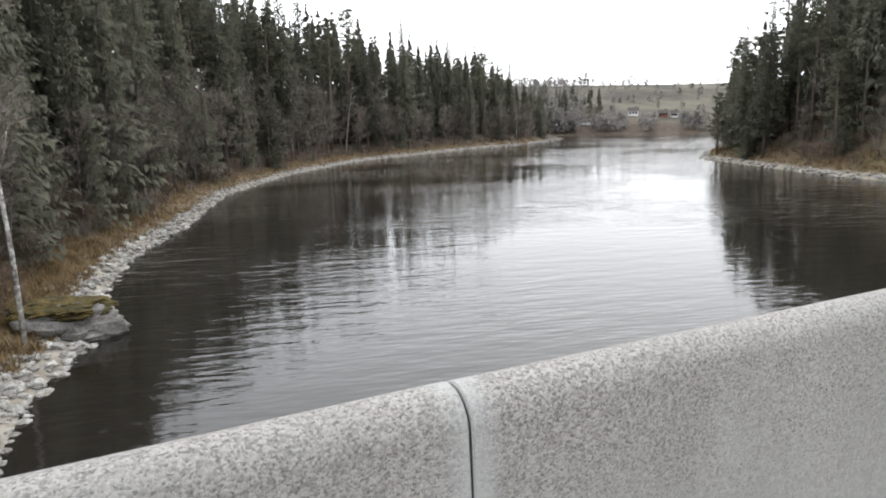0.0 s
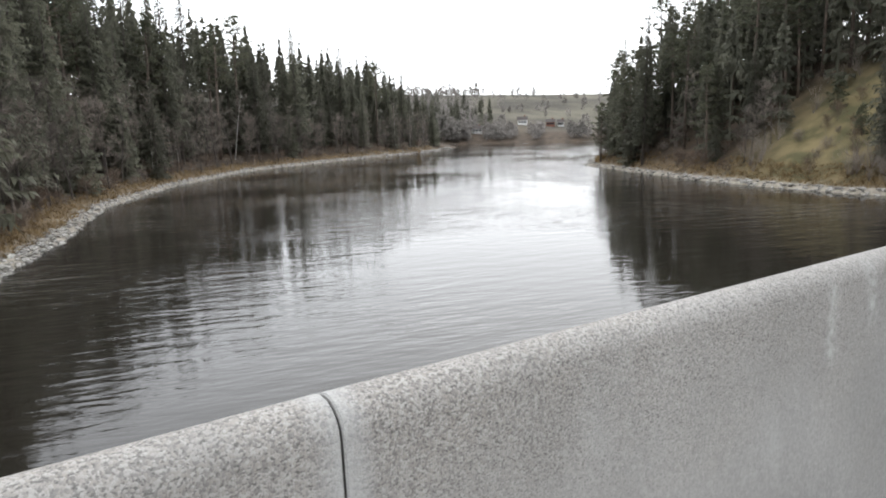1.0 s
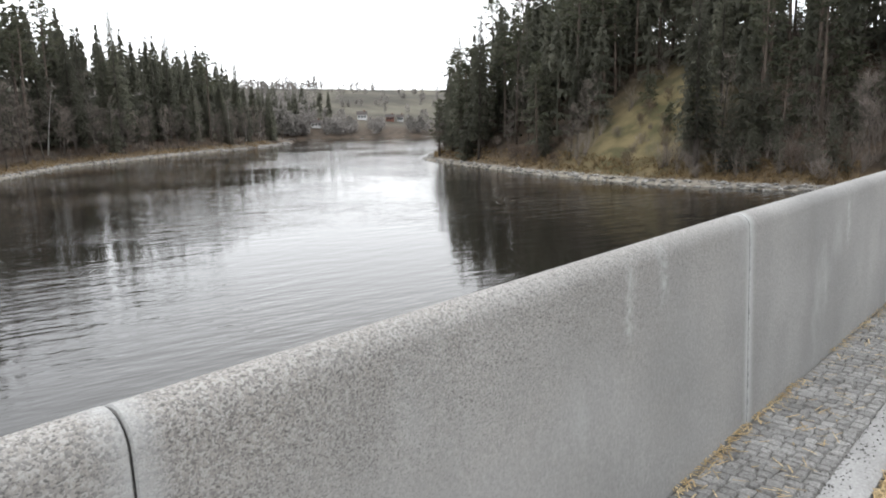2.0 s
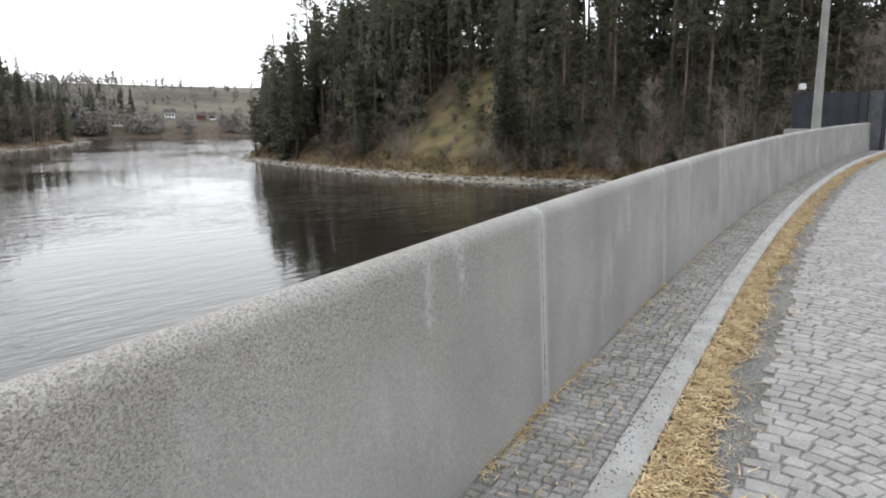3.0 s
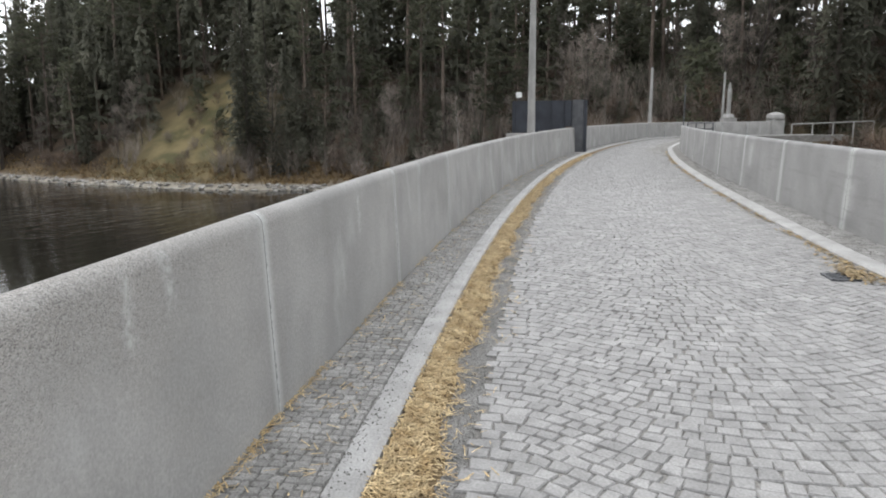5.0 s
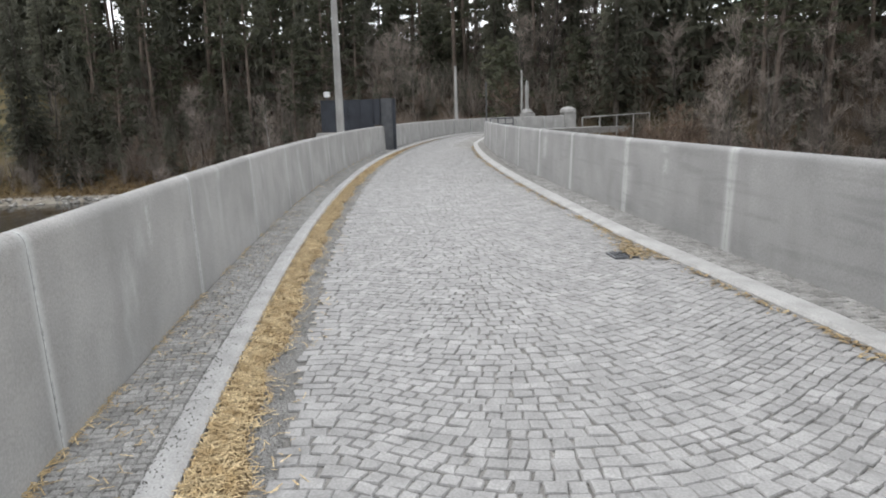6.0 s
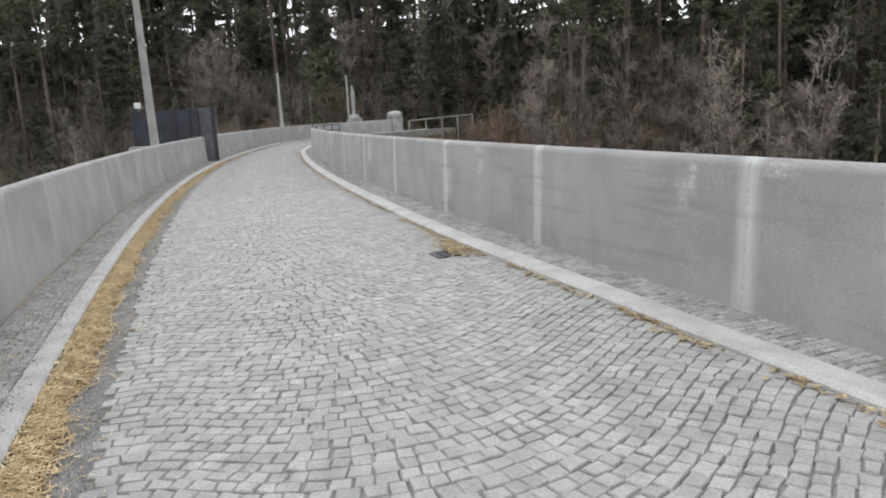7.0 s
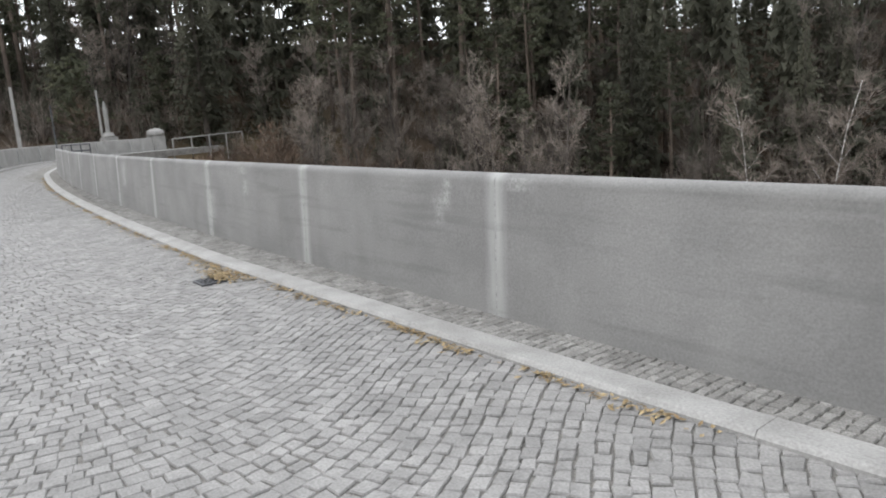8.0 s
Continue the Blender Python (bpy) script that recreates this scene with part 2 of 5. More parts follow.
M_STRAW = island(mat("straw", (0.35, 0.245, 0.12), (0.55, 0.43, 0.25), 9.0, 0.8, 0.2, 60), 0.4)
M_MULCH = mat("straw_mulch", (0.13, 0.09, 0.048), (0.28, 0.205, 0.115), 9.0, 0.95, 1.0, 70, 0.02, fine=0.5)
M_WATER = water_material()
M_GROUND = ground_material()
M_SPRUCE = mat("spruce_needles", (0.108, 0.109, 0.082), (0.158, 0.156, 0.116), 0.25, 0.8, 0, rnd=0.35, fine=0.3)
M_PINE = mat("pine_needles", (0.072, 0.078, 0.052), (0.118, 0.120, 0.078), 0.4, 0.8, 0, rnd=0.3, fine=0.3)
M_BARK = mat("spruce_bark", (0.075, 0.066, 0.058), (0.14, 0.12, 0.105), 3.0, 0.95, 0.6, 14, 0.03, rnd=0.3)
M_PBARK = mat("pine_bark", (0.095, 0.075, 0.062), (0.16, 0.125, 0.10), 1.0, 0.95, 0.6, 10, 0.03, rnd=0.25)
M_TWIG = mat("bare_twigs", (0.165, 0.141, 0.122), (0.255, 0.218, 0.188), 0.7, 0.95, 0, rnd=0.35)
M_RUST = mat("rusty_twigs", (0.105, 0.078, 0.06), (0.165, 0.115, 0.082), 0.7, 0.95, 0, rnd=0.3)
M_BIRCH = mat("birch_bark", (0.16, 0.15, 0.14), (0.62, 0.60, 0.56), 5.0, 0.8, 0.3, 20, 0.01)
M_ROCK = mat("shore_stone", (0.19, 0.178, 0.155), (0.44, 0.427, 0.40), 1.6, 0.9, 0.7, 14, 0.03, rnd=0.3)
M_ROCKS = island(mat("shore_stones", (0.18, 0.168, 0.15), (0.36, 0.345, 0.32), 1.6, 0.9, 0.7, 14, 0.03), 0.35)
M_DARKROCK = mat("wet_dark_rock", (0.10, 0.095, 0.088), (0.24, 0.225, 0.205), 1.1, 0.85, 0.8, 9, 0.05)
M_MOSS = mat("moss", (0.04, 0.034, 0.013), (0.12, 0.088, 0.026), 1.6, 0.95, 1.0, 16, 0.06, fine=0.55)
# greyer than the near twigs: distance haze is mixed into this colour
M_HAZED_TWIG = mat("far_twigs_hazed", (0.15, 0.138, 0.124), (0.235, 0.214, 0.195), 0.05, 0.95, 0)
M_DRY = island(mat("dry_grass", (0.13, 0.088, 0.044), (0.29, 0.208, 0.108), 1.0, 0.9, 0), 0.3)
M_BLUE = mat("blue_grey_steel", (0.026, 0.029, 0.036), (0.040, 0.044, 0.054), 2.0, 0.6, 0.1, 30, fine=0.1, spec=0.4)
M_STEEL = mat("dark_steel", (0.06, 0.062, 0.068), (0.10, 0.102, 0.108), 3.0, 0.5, 0.1, 40, fine=0.15, spec=0.5)
M_POLE = mat("pole_concrete", (0.26, 0.255, 0.243), (0.35, 0.342, 0.326), 1.5, 0.85, 0.3, 40, fine=0.15)
M_WHITE = mat("white_paint", (0.70, 0.70, 0.69), (0.80, 0.80, 0.79), 3.0, 0.5, 0, fine=0.08)
M_ROOF = mat("roof_tiles", (0.06, 0.052, 0.048), (0.10, 0.085, 0.078), 2.0, 0.8, 0.3, 20)
M_BRICKRED = mat("red_plaster", (0.16, 0.075, 0.055), (0.22, 0.10, 0.075), 1.0, 0.85, 0)
M_GLASS = mat("dark_pane", (0.02, 0.022, 0.025), (0.03, 0.032, 0.035), 1.0, 0.1, 0, spec=0.6)
M_LEAF = island(mat("fallen_leaves", (0.23, 0.16, 0.085), (0.37, 0.29, 0.165), 9.0, 0.8, 0.2, 40), 0.4)


def leafy(m, share):
    """Let part of the light pass through needles and leaves."""
    n, l = m.node_tree.nodes, m.node_tree.links
    b = n["Principled BSDF"]
    tr = n.new("ShaderNodeBsdfTranslucent")
    l.new(b.inputs["Base Color"].links[0].from_socket, tr.inputs["Color"])
    mx = n.new("ShaderNodeMixShader")
    mx.inputs[0].default_value = share
    l.new(b.outputs[0], mx.inputs[1])
    l.new(tr.outputs[0], mx.inputs[2])
    l.new(mx.outputs[0], n["Material Output"].inputs["Surface"])


for _m in (M_SPRUCE, M_PINE):
    leafy(_m, 0.5)
leafy(M_DRY, 0.3)


# ---- mesh helpers ----
def mesh_object(name, verts, faces, material, parent=None, smooth=False):
    me = bpy.data.meshes.new(name)
    me.from_pydata([tuple(v) for v in verts], [], [tuple(f) for f in faces])
    me.materials.append(material)
    if smooth:
        me.shade_smooth()
    ob = new(name, me)
    ob.parent = parent
    return ob


def part(name, bm, material, parent, label=""):
    me = bpy.data.meshes.new(name)
    bm.normal_update()
    bm.to_mesh(me)
    bm.free()
    me.materials.append(material)
    ob = new(name, me)
    ob.parent = parent
    return tagged(ob, label)


def empty(name, m, label, category, group="", kind=""):
    ob = new(name)
    ob.matrix_basis = m
    return tagged(ob, label, category, group, kind)


def box(bm, x0, x1, y0, y1, z0, z1, bevel=0.0):
    r = bmesh.ops.create_cube(bm, size=1.0)
    bmesh.ops.scale(bm, vec=(x1 - x0, y1 - y0, z1 - z0), verts=r["verts"])
    bmesh.ops.translate(bm, vec=((x0 + x1) / 2, (y0 + y1) / 2, (z0 + z1) / 2), verts=r["verts"])
    if bevel:
        es = {e for v in r["verts"] for e in v.link_edges}
        bmesh.ops.bevel(bm, geom=list(es), offset=bevel, segments=2, affect="EDGES")
    return bm


def tube(bm, points, radii, sides=8):
    """A tapered tube through the points."""
    rings = []
    for i, (p, r) in enumerate(zip(points, radii)):
        p = Vector(p)
        d = (Vector(points[min(i + 1, len(points) - 1)]) - Vector(points[max(i - 1, 0)])).normalized()
        u = d.orthogonal().normalized()
        w = d.cross(u)
        rings.append([bm.verts.new(p + r * (math.cos(2 * math.pi * k / sides) * u + math.sin(2 * math.pi * k / sides) * w)) for k in range(sides)])
    for a, b in zip(rings, rings[1:]):
        # match the ring's start so that the tube does not twist
        k0 = min(range(sides), key=lambda k: (b[k].co - a[0].co).length)
        for k in range(sides):
            bm.faces.new((a[k], a[(k + 1) % sides], b[(k0 + k + 1) % sides], b[(k0 + k) % sides]))
    bm.faces.new(rings[-1])
    bm.faces.new(rings[0][::-1])
    return bm


# ---- the crown of the dam: its line and cross-section ----
R_MAIN, R_END, S_BEND = 165.0, 17.0, 52.0
X0, Y0 = 4.0, 1.27
LINE_S = np.arange(-60, 110, 0.25)
_turn = np.where(LINE_S > S_BEND, 1 / R_END, 1 / R_MAIN)
_turn = np.where(LINE_S > S_BEND + 15, 0.0, _turn)
_head = -np.cumsum(_turn) * 0.25
_head -= np.interp(0, LINE_S, _head)
_px = np.cumsum(np.cos(_head)) * 0.25
_py = np.cumsum(np.sin(_head)) * 0.25
_px += X0 - np.interp(0, LINE_S, _px)
_py += Y0 - np.interp(0, LINE_S, _py)


def on_line(s, off):
    """The plan place s metres along the upstream parapet's inner foot and off metres to its water side."""
    h = np.interp(s, LINE_S, _head)
    return np.interp(s, LINE_S, _px) - np.sin(h) * off, np.interp(s, LINE_S, _py) + np.cos(h) * off


def heading(s):
    return float(np.interp(s, LINE_S, _head))


def widen(s):
    """How far the downstream kerb leaves its even line."""
    s = np.asarray(s, float)
    return np.interp(s, (-6, -3, 0, 3.5, 8), (-0.13, -0.07, -0.04, 0.06, 0.07)) + 0.0008 * (np.clip(s - 1, 7, 33) ** 2 - 49)


def close_in(s):
    """How far the downstream parapet swings in towards the road on its way to its end."""
    return 0.0009 * np.clip(np.asarray(s, float) - 1, 0, 33) ** 2


def road_z(off):
    return 0.10 * np.clip((-np.asarray(off, float) - 0.71) / 4.3, 0, 1)


def sweep(name, profile, s0, s1, step, material, parent=None, closed=True, caps=True):
    """A profile of (off, z) drawn along the dam's line."""
    ss = np.linspace(s0, s1, max(2, int(round((s1 - s0) / step)) + 1))
    n = len(profile)
    verts, faces = [], []
    for s in ss:
        for off, z in profile:
            x, y = on_line(s, off + (float(widen(s)) if -5.3 < off < -4.9 else float(close_in(s)) if off < -5.3 else 0.0))
            verts.append((float(x), float(y), z))
    for i in range(len(ss) - 1):
        for k in range(n if closed else n - 1):
            a, b = i * n + k, i * n + (k + 1) % n
            faces.append((a, b, b + n, a + n))
    if closed and caps:
        faces.append(tuple(range(n))[::-1])
        faces.append(tuple(range((len(ss) - 1) * n, len(ss) * n)))
    ob = mesh_object(name, verts, faces, material, parent)
    return ob


S_LO, S_HI = -22.0, 74.0
OFF_KL, OFF_GR, OFF_KR, OFF_WR = -0.71, -1.15, -5.0, -5.70
KERB_L, KERB_R = 0.165, 0.23
Z_LEFT, Z_RIGHT = 0.10, 0.15
H_LEFT, H_RIGHT = 1.155, 1.128

# body of the dam under the crown
dam = sweep("dam_body", [(0.42, -0.02), (0.62, -16), (-14.0, -16), (-6.3, -0.02)], S_LO - 10, 58, 2.0, M_DAM)
tagged(dam, "grey concrete dam body under the cobbled crown", "dam", kind="structure")

# road bed, gutter, footways, kerbs
road = sweep("road", [(OFF_KL, -0.014), (OFF_GR, float(road_z(OFF_GR)) - 0.014), (OFF_KR, float(road_z(OFF_KR)) - 0.014), (OFF_KR, -0.4), (OFF_KL, -0.4)], S_LO, S_HI, 1.0, M_BED)
tagged(road, "grey granite cobbled road laid in curved rows", "road", kind="structure")
walk_l = sweep("pavement_upstream", [(0.06, Z_LEFT - 0.012), (OFF_KL + KERB_L, Z_LEFT - 0.012), (OFF_KL + KERB_L, -0.39), (0.06, -0.39)], S_LO, S_HI, 1.0, M_BED)
tagged(walk_l, "narrow footway of small grey setts below the parapet", "pavement", kind="structure")
walk_r = sweep("pavement_downstream", [(OFF_KR - KERB_R, Z_RIGHT - 0.012), (OFF_WR - 0.06, Z_RIGHT - 0.012), (OFF_WR - 0.06, -0.39), (OFF_KR - KERB_R, -0.39)], S_LO, S_HI, 1.0, M_BED)
tagged(walk_r, "narrow footway of small grey setts with moss in the joints", "pavement", kind="structure")


def kerb(name, off_in, off_out, z, label):
    top = empty(name, Matrix(), label, "kerb", kind="structure")
    s = S_LO
    k = 0
    sg = 1 if off_out > off_in else -1
    while s < S_HI:
        e = min(s + 3.0, S_HI)
        c = 0.03
        prof = [(off_in, -0.3), (off_in, z - c), (off_in + sg * c * 0.6, z - 0.3 * c), (off_in + sg * c, z), (off_out, z), (off_out, -0.3)]
        if sg > 0:
            prof = prof[::-1]
        sweep("kerb_stone", prof, s + 0.002, e - 0.002, 0.75, M_KERB, top)
        s = e
        k += 1
    return top


kerb("kerb_upstream", OFF_KL, OFF_KL + KERB_L, Z_LEFT, "pale concrete kerb along the cobbled road")
kerb("kerb_downstream", OFF_KR, OFF_KR - KERB_R, Z_RIGHT, "pale concrete kerb with leaves at its foot")


# parapets of separate cast panels
def panel_profile(h):
    """Inner face leaning back a little to y = 0, its edge rounded, the crest falling to the outer face at y = 0.33."""
    r = 0.075
    pts = [(-0.045, 0.0), (0.0, h - r)]
    for k in range(1, 7):
        a = math.pi - k * math.radians(112) / 6
        pts.append((r + r * math.cos(a), h - r + r * math.sin(a)))
    pts += [(0.22, h - 0.055), (0.29, h - 0.095), (0.325, h - 0.15), (0.33, h - 0.25), (0.33, -0.5), (-0.05, -0.5)]
    return pts


def panel_mesh(name, length, h, side, material):
    prof = panel_profile(h)
    n = len(prof)
    e = 0.004
    xs = [(-length / 2 + 0.0025, e), (-length / 2 + 0.0025 + e, 0.0), (length / 2 - 0.0025 - e, 0.0), (length / 2 - 0.0025, e)]
    verts, faces = [], []
    for x, inset in xs:
        for y, z in prof:
            verts.append((x, side * (y + inset * (0.18 - y) / 0.18), z - inset * (1 if z > 0.5 else 0)))
    for i in range(len(xs) - 1):
        for k in range(n):
            a, b = i * n + k, i * n + (k + 1) % n
            faces.append((a, a + n, b + n, b) if side > 0 else (a, b, b + n, a + n))
    faces += [tuple(range(n)), tuple(range(n * (len(xs) - 1), n * len(xs)))[::-1]]
    me = bpy.data.meshes.new(name)
    me.from_pydata(verts, [], faces)
    me.materials.append(material)
    me.shade_smooth()
    me.set_sharp_from_angle(angle=radians(35))
    return me


def parapet(name, side, off, z, h, s_joint, pitch, length, s0, s1, material, label, swing=lambda s: 0.0):
    top = empty(name, Matrix(), label, "parapet", kind="structure")
    me = panel_mesh("parapet_panel", length, h, side, material)
    fill = bmesh.new()
    prof = panel_profile(h - 0.012)
    vs = [[fill.verts.new((x, side * (y * 0.97 + 0.005), zz)) for y, zz in prof] for x in (-0.006, 0.006)]
    for k in range(len(prof)):
        a, b = vs[0][k], vs[0][(k + 1) % len(prof)]
        fill.faces.new((a, b, vs[1][(k + 1) % len(prof)], vs[1][k]))
    fm = bpy.data.meshes.new("joint")
    bmesh.ops.recalc_face_normals(fill, faces=fill.faces[:])
    fill.to_mesh(fm)
    fill.free()
    fm.materials.append(M_JOINT)
    bead = bmesh.new()
    prof = panel_profile(h + 0.001)
    vs = [[bead.verts.new((x, side * (y * 1.005 - 0.001), zz)) for y, zz in prof] for x in (-0.009, 0.009)]
    for k in range(len(prof)):
        bead.faces.new((vs[0][k], vs[0][(k + 1) % len(prof)], vs[1][(k + 1) % len(prof)], vs[1][k]))
    bead.faces.new(vs[0])
    bead.faces.new(vs[1][::-1])
    bmesh.ops.recalc_face_normals(bead, faces=bead.faces[:])
    pale = bpy.data.meshes.new("joint")
    bead.to_mesh(pale)
    bead.free()
    pale.materials.append(M_LIME)
    k = math.ceil((s0 - s_joint) / pitch)
    while s_joint + (k + 1) * pitch <= s1:
        a = s_joint + k * pitch
        mid = a + pitch / 2
        ob = new("panel", me)
        ob.parent = top
        x, y = on_line(mid, off + swing(mid))
        lean = float(swing(a + pitch) - swing(a)) / pitch
        ob.matrix_basis = pose(float(x), float(y), z, 0, 0, math.degrees(heading(mid) + math.atan(lean)))
        ob = new("joint", fm if side > 0 and a < s_joint - 0.5 else pale)
        ob.parent = top
        x, y = on_line(a, off + swing(a) + 0.008)
        ob.matrix_basis = pose(float(x), float(y), z, 0, 0, math.degrees(heading(a)))
        k += 1
    return top


parapet("wall_upstream", 1, 0.0, Z_LEFT, H_LEFT, -1.84, 3.31, 3.31, S_LO, 71, M_WALL, "grey washed-concrete parapet with rounded crest and lime-streaked joints")
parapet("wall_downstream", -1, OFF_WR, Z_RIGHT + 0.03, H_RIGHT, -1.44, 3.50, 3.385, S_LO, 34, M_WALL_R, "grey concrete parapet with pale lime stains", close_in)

# ---- lake ----
Z_WATER = -7.5
SHORE = [(-12, 2.5), (-8, 11), (-5.4, 22), (-5.0, 27), (-4.0, 30.8), (-2.8, 34.6), (-2.9, 40.6), (-1.3, 50.7), (-0.3, 56), (4.9, 70.5), (13.6, 101), (31.6, 135), (56.7, 167.7), (95, 194.7), (138, 216.8),
         (166, 240), (181, 257), (184, 262), (176, 268), (190, 290), (225, 282), (262, 255), (300, 225), (290, 190), (200, 160), (128, 126), (111.3, 110.6), (94.3, 74), (89, 57.7), (86, 43), (86.5, 30), (89, 20), (82, 6), (72, -4), (64, -10.5)]
SHORE += [(float(x), float(y)) for x, y in (on_line(s, 0.5) for s in (50, 40, 25, 10, -5, -16))]
SH = np.array(SHORE)


def lake_distance(x, y):
    """Metres from the water's edge, negative on the water."""
    x, y = np.asarray(x, float), np.asarray(y, float)
    best = np.full(x.shape, 1e9)
    inside = np.zeros(x.shape, bool)
    for (x0, y0), (x1, y1) in zip(SH, np.roll(SH, -1, 0)):
        dx, dy = x1 - x0, y1 - y0
        t = np.clip(((x - x0) * dx + (y - y0) * dy) / (dx * dx + dy * dy), 0, 1)
        best = np.minimum(best, np.hypot(x - x0 - t * dx, y - y0 - t * dy))
        if y0 != y1:
            cross = ((y0 > y) != (y1 > y)) & (x < dx * (y - y0) / dy + x0)
            inside ^= cross
    return np.where(inside, -best, best)


def lumps(x, y, size, seed=0.0):
    """Soft uneven swell, -1 to 1."""
    a = np.sin(x / size * 1.7 + seed) * np.cos(y / size * 1.3 - seed * 1.7) + 0.6 * np.sin((x + y) / size * 2.9 + 2 * seed) + 0.4 * np.cos((x - 1.7 * y) / size * 4.3 + seed)
    return a / 2


def right_rise(x, y):
    """Metres uphill from the foot of the wooded slope beyond the dam's end."""
    foot = np.where(y > 20, 88 + np.clip((y - 60) * 0.38, 0, 60), np.where(y > -14, 80 + (y + 14) * 0.235, 80 - (-14 - y) * 1.05))
    return (x - foot) * 0.9


def ground_z(x, y):
    x, y = np.asarray(x, float), np.asarray(y, float)
    d = lake_distance(x, y)
    bed = Z_WATER - np.minimum(5, -d * 0.4)
    # left and far shore
    e = np.maximum(d, 0)
    land = Z_WATER + 0.95 * (1 - np.exp(-e / 1.6)) + 0.30 * np.maximum(e - 2, 0)
    cap = np.interp(y, [60, 170, 250, 290, 330, 455, 700, 1200], [9, 6, 0, -5, 0.5, 21, 24, 22])
    land = np.minimum(land, cap + 0.02 * e)
    # wooded slope to the right, and downstream
    s = right_rise(x, y)
    zb = np.interp(y, [-60, -30, -16, -4, 6, 24], [-13, -5, 0.0, -0.6, -5.5, Z_WATER + 0.7])
    hill = zb + np.where(s > 0, np.minimum(0.62 * s, 11 - zb + 0.02 * s), 0.22 * np.maximum(s, -40))
    hill = np.where(s > 75, hill - (s - 75) * 0.12, hill) + lumps(x, y, 26, 1.3) * 1.8 * np.clip(s / 14, 0, 1)
    far_right = np.clip((x * 0.94 - y * 0.62 - 10) / 30, 0, 1) * np.clip((205 - y) / 40, 0, 1)
    z = np.where(d <= 0, bed, land)
    near_lake = Z_WATER + 0.9 * (1 - np.exp(-e / 1.5)) + 0.62 * np.maximum(e - 2.5, 0)
    hill2 = np.where(y > -2, np.minimum(hill + 3, near_lake), hill)
    z = np.where(d > 0, z * (1 - far_right) + np.minimum(hill2, 14) * far_right, z)
    # valley below the dam
    down = np.clip((-y - 4 + np.interp(x, [-10, 40, 70], [0, -3, -12])) / 10, 0, 1) * np.clip((74 - x) / 12, 0, 1)
    floor = np.maximum(-15 + 0.5 * np.maximum(-x - 6, 0), np.where(s > -30, hill, -15))
    z = np.where(d > 0, z * (1 - down) + np.minimum(floor, 13) * down, z)
    z = np.where((d > 1.5), z + lumps(x, y, 9) * np.clip((d - 1.5) / 8, 0, 1) * 0.5, z)
    z = z + lumps(x, y, 60, 0.7) * 2.2 * np.clip((np.hypot(x, y) - 380) / 120, 0, 1)
    # nothing stands above the road
    near = np.clip((np.hypot(x - 63, y + 16) - 12) / 8, 0, 1)
    z = np.where(near < 1, np.minimum(z, -0.5 + near * 16), z)
    return z


def axis(lo, hi, step, ends):
    core = list(np.arange(lo, hi + 0.1, step))
    g = step
    while core[-1] < ends[1]:
        g *= 1.35
        core.append(core[-1] + g)
    g = step
    while core[0] > ends[0]:
        g *= 1.35
        core.insert(0, core[0] - g)
    return np.array(core)


def build_ground():
    xs, ys = axis(-40, 150, 1.5, (-2600, 2600)), axis(-110, 200, 1.5, (-2600, 2600))
    gx, gy = np.meshgrid(xs, ys)
    gz = ground_z(gx, gy)
    # the sheet stays below the dam's body
    under = (gx > -34) & (gx < 66) & (np.abs(gy - np.interp(gx, _px, _py) + 3.0) < 5.5)
    gz = np.where(under, -13.0, gz)
    nx, ny = len(xs), len(ys)
    verts = np.stack([gx.ravel(), gy.ravel(), gz.ravel()], 1)
    i = np.arange(nx * ny).reshape(ny, nx)
    faces = np.stack([i[:-1, :-1].ravel(), i[:-1, 1:].ravel(), i[1:, 1:].ravel(), i[1:, :-1].ravel()], 1)
    ob = mesh_object("ground", verts.tolist(), faces.tolist(), M_GROUND, smooth=True)
    d = lake_distance(gx, gy).ravel()
    x, y = gx.ravel(), gy.ravel()
    soft = lambda v: np.clip(v, 0, 1)
    zones = {
        "dry": soft(1.3 - np.abs(d - 2.6) / 1.9) * (d > 0),
        "grass": soft(1.5 - np.hypot((x - 103) / 17, (y - 52) / 12)) + 0.6 * soft(1.6 - np.hypot((x - 60) / 14, (y + 30) / 9)),
        "field": soft((np.hypot(x, y) - 395) / 30) * (d > 12),
        "shore": soft(1.3 - np.abs(d - 0.6) / 1.4),
    }
    close = soft((310 - np.hypot(x, y)) / 60)
    zones["dry"], zones["shore"] = zones["dry"] * close, zones["shore"] * close
    for name, v in zones.items():
        at = ob.data.attributes.new(name, "FLOAT", "POINT")
        at.data.foreach_set("value", np.ascontiguousarray(soft(v), dtype=np.float32))
    return tagged(ob, "wooded ground with brown litter, dry grass and meadows", "ground", kind="structure")


build_ground()
_edge = [(float(x), float(y), Z_WATER) for x, y in (on_line(s, -2.5) for s in (-30, -15, 0, 15, 30, 42, 52))]
water = mesh_object("water", _edge + [(84, -22, Z_WATER), (420, 60, Z_WATER), (420, 420, Z_WATER), (-60, 420, Z_WATER), (-60, 0, Z_WATER)], [tuple(range(12))], M_WATER)
tagged(water, "dark rippled lake water mirroring the bright sky", "lake", kind="structure")

# ---- trees ----
def tri_mesh(name, tris, material):
    v = np.array(tris, float).reshape(-1, 3)
    me = bpy.data.meshes.new(name)
    me.from_pydata(v.tolist(), [], np.arange(len(v)).reshape(-1, 3).tolist())
    me.materials.append(material)
    return me


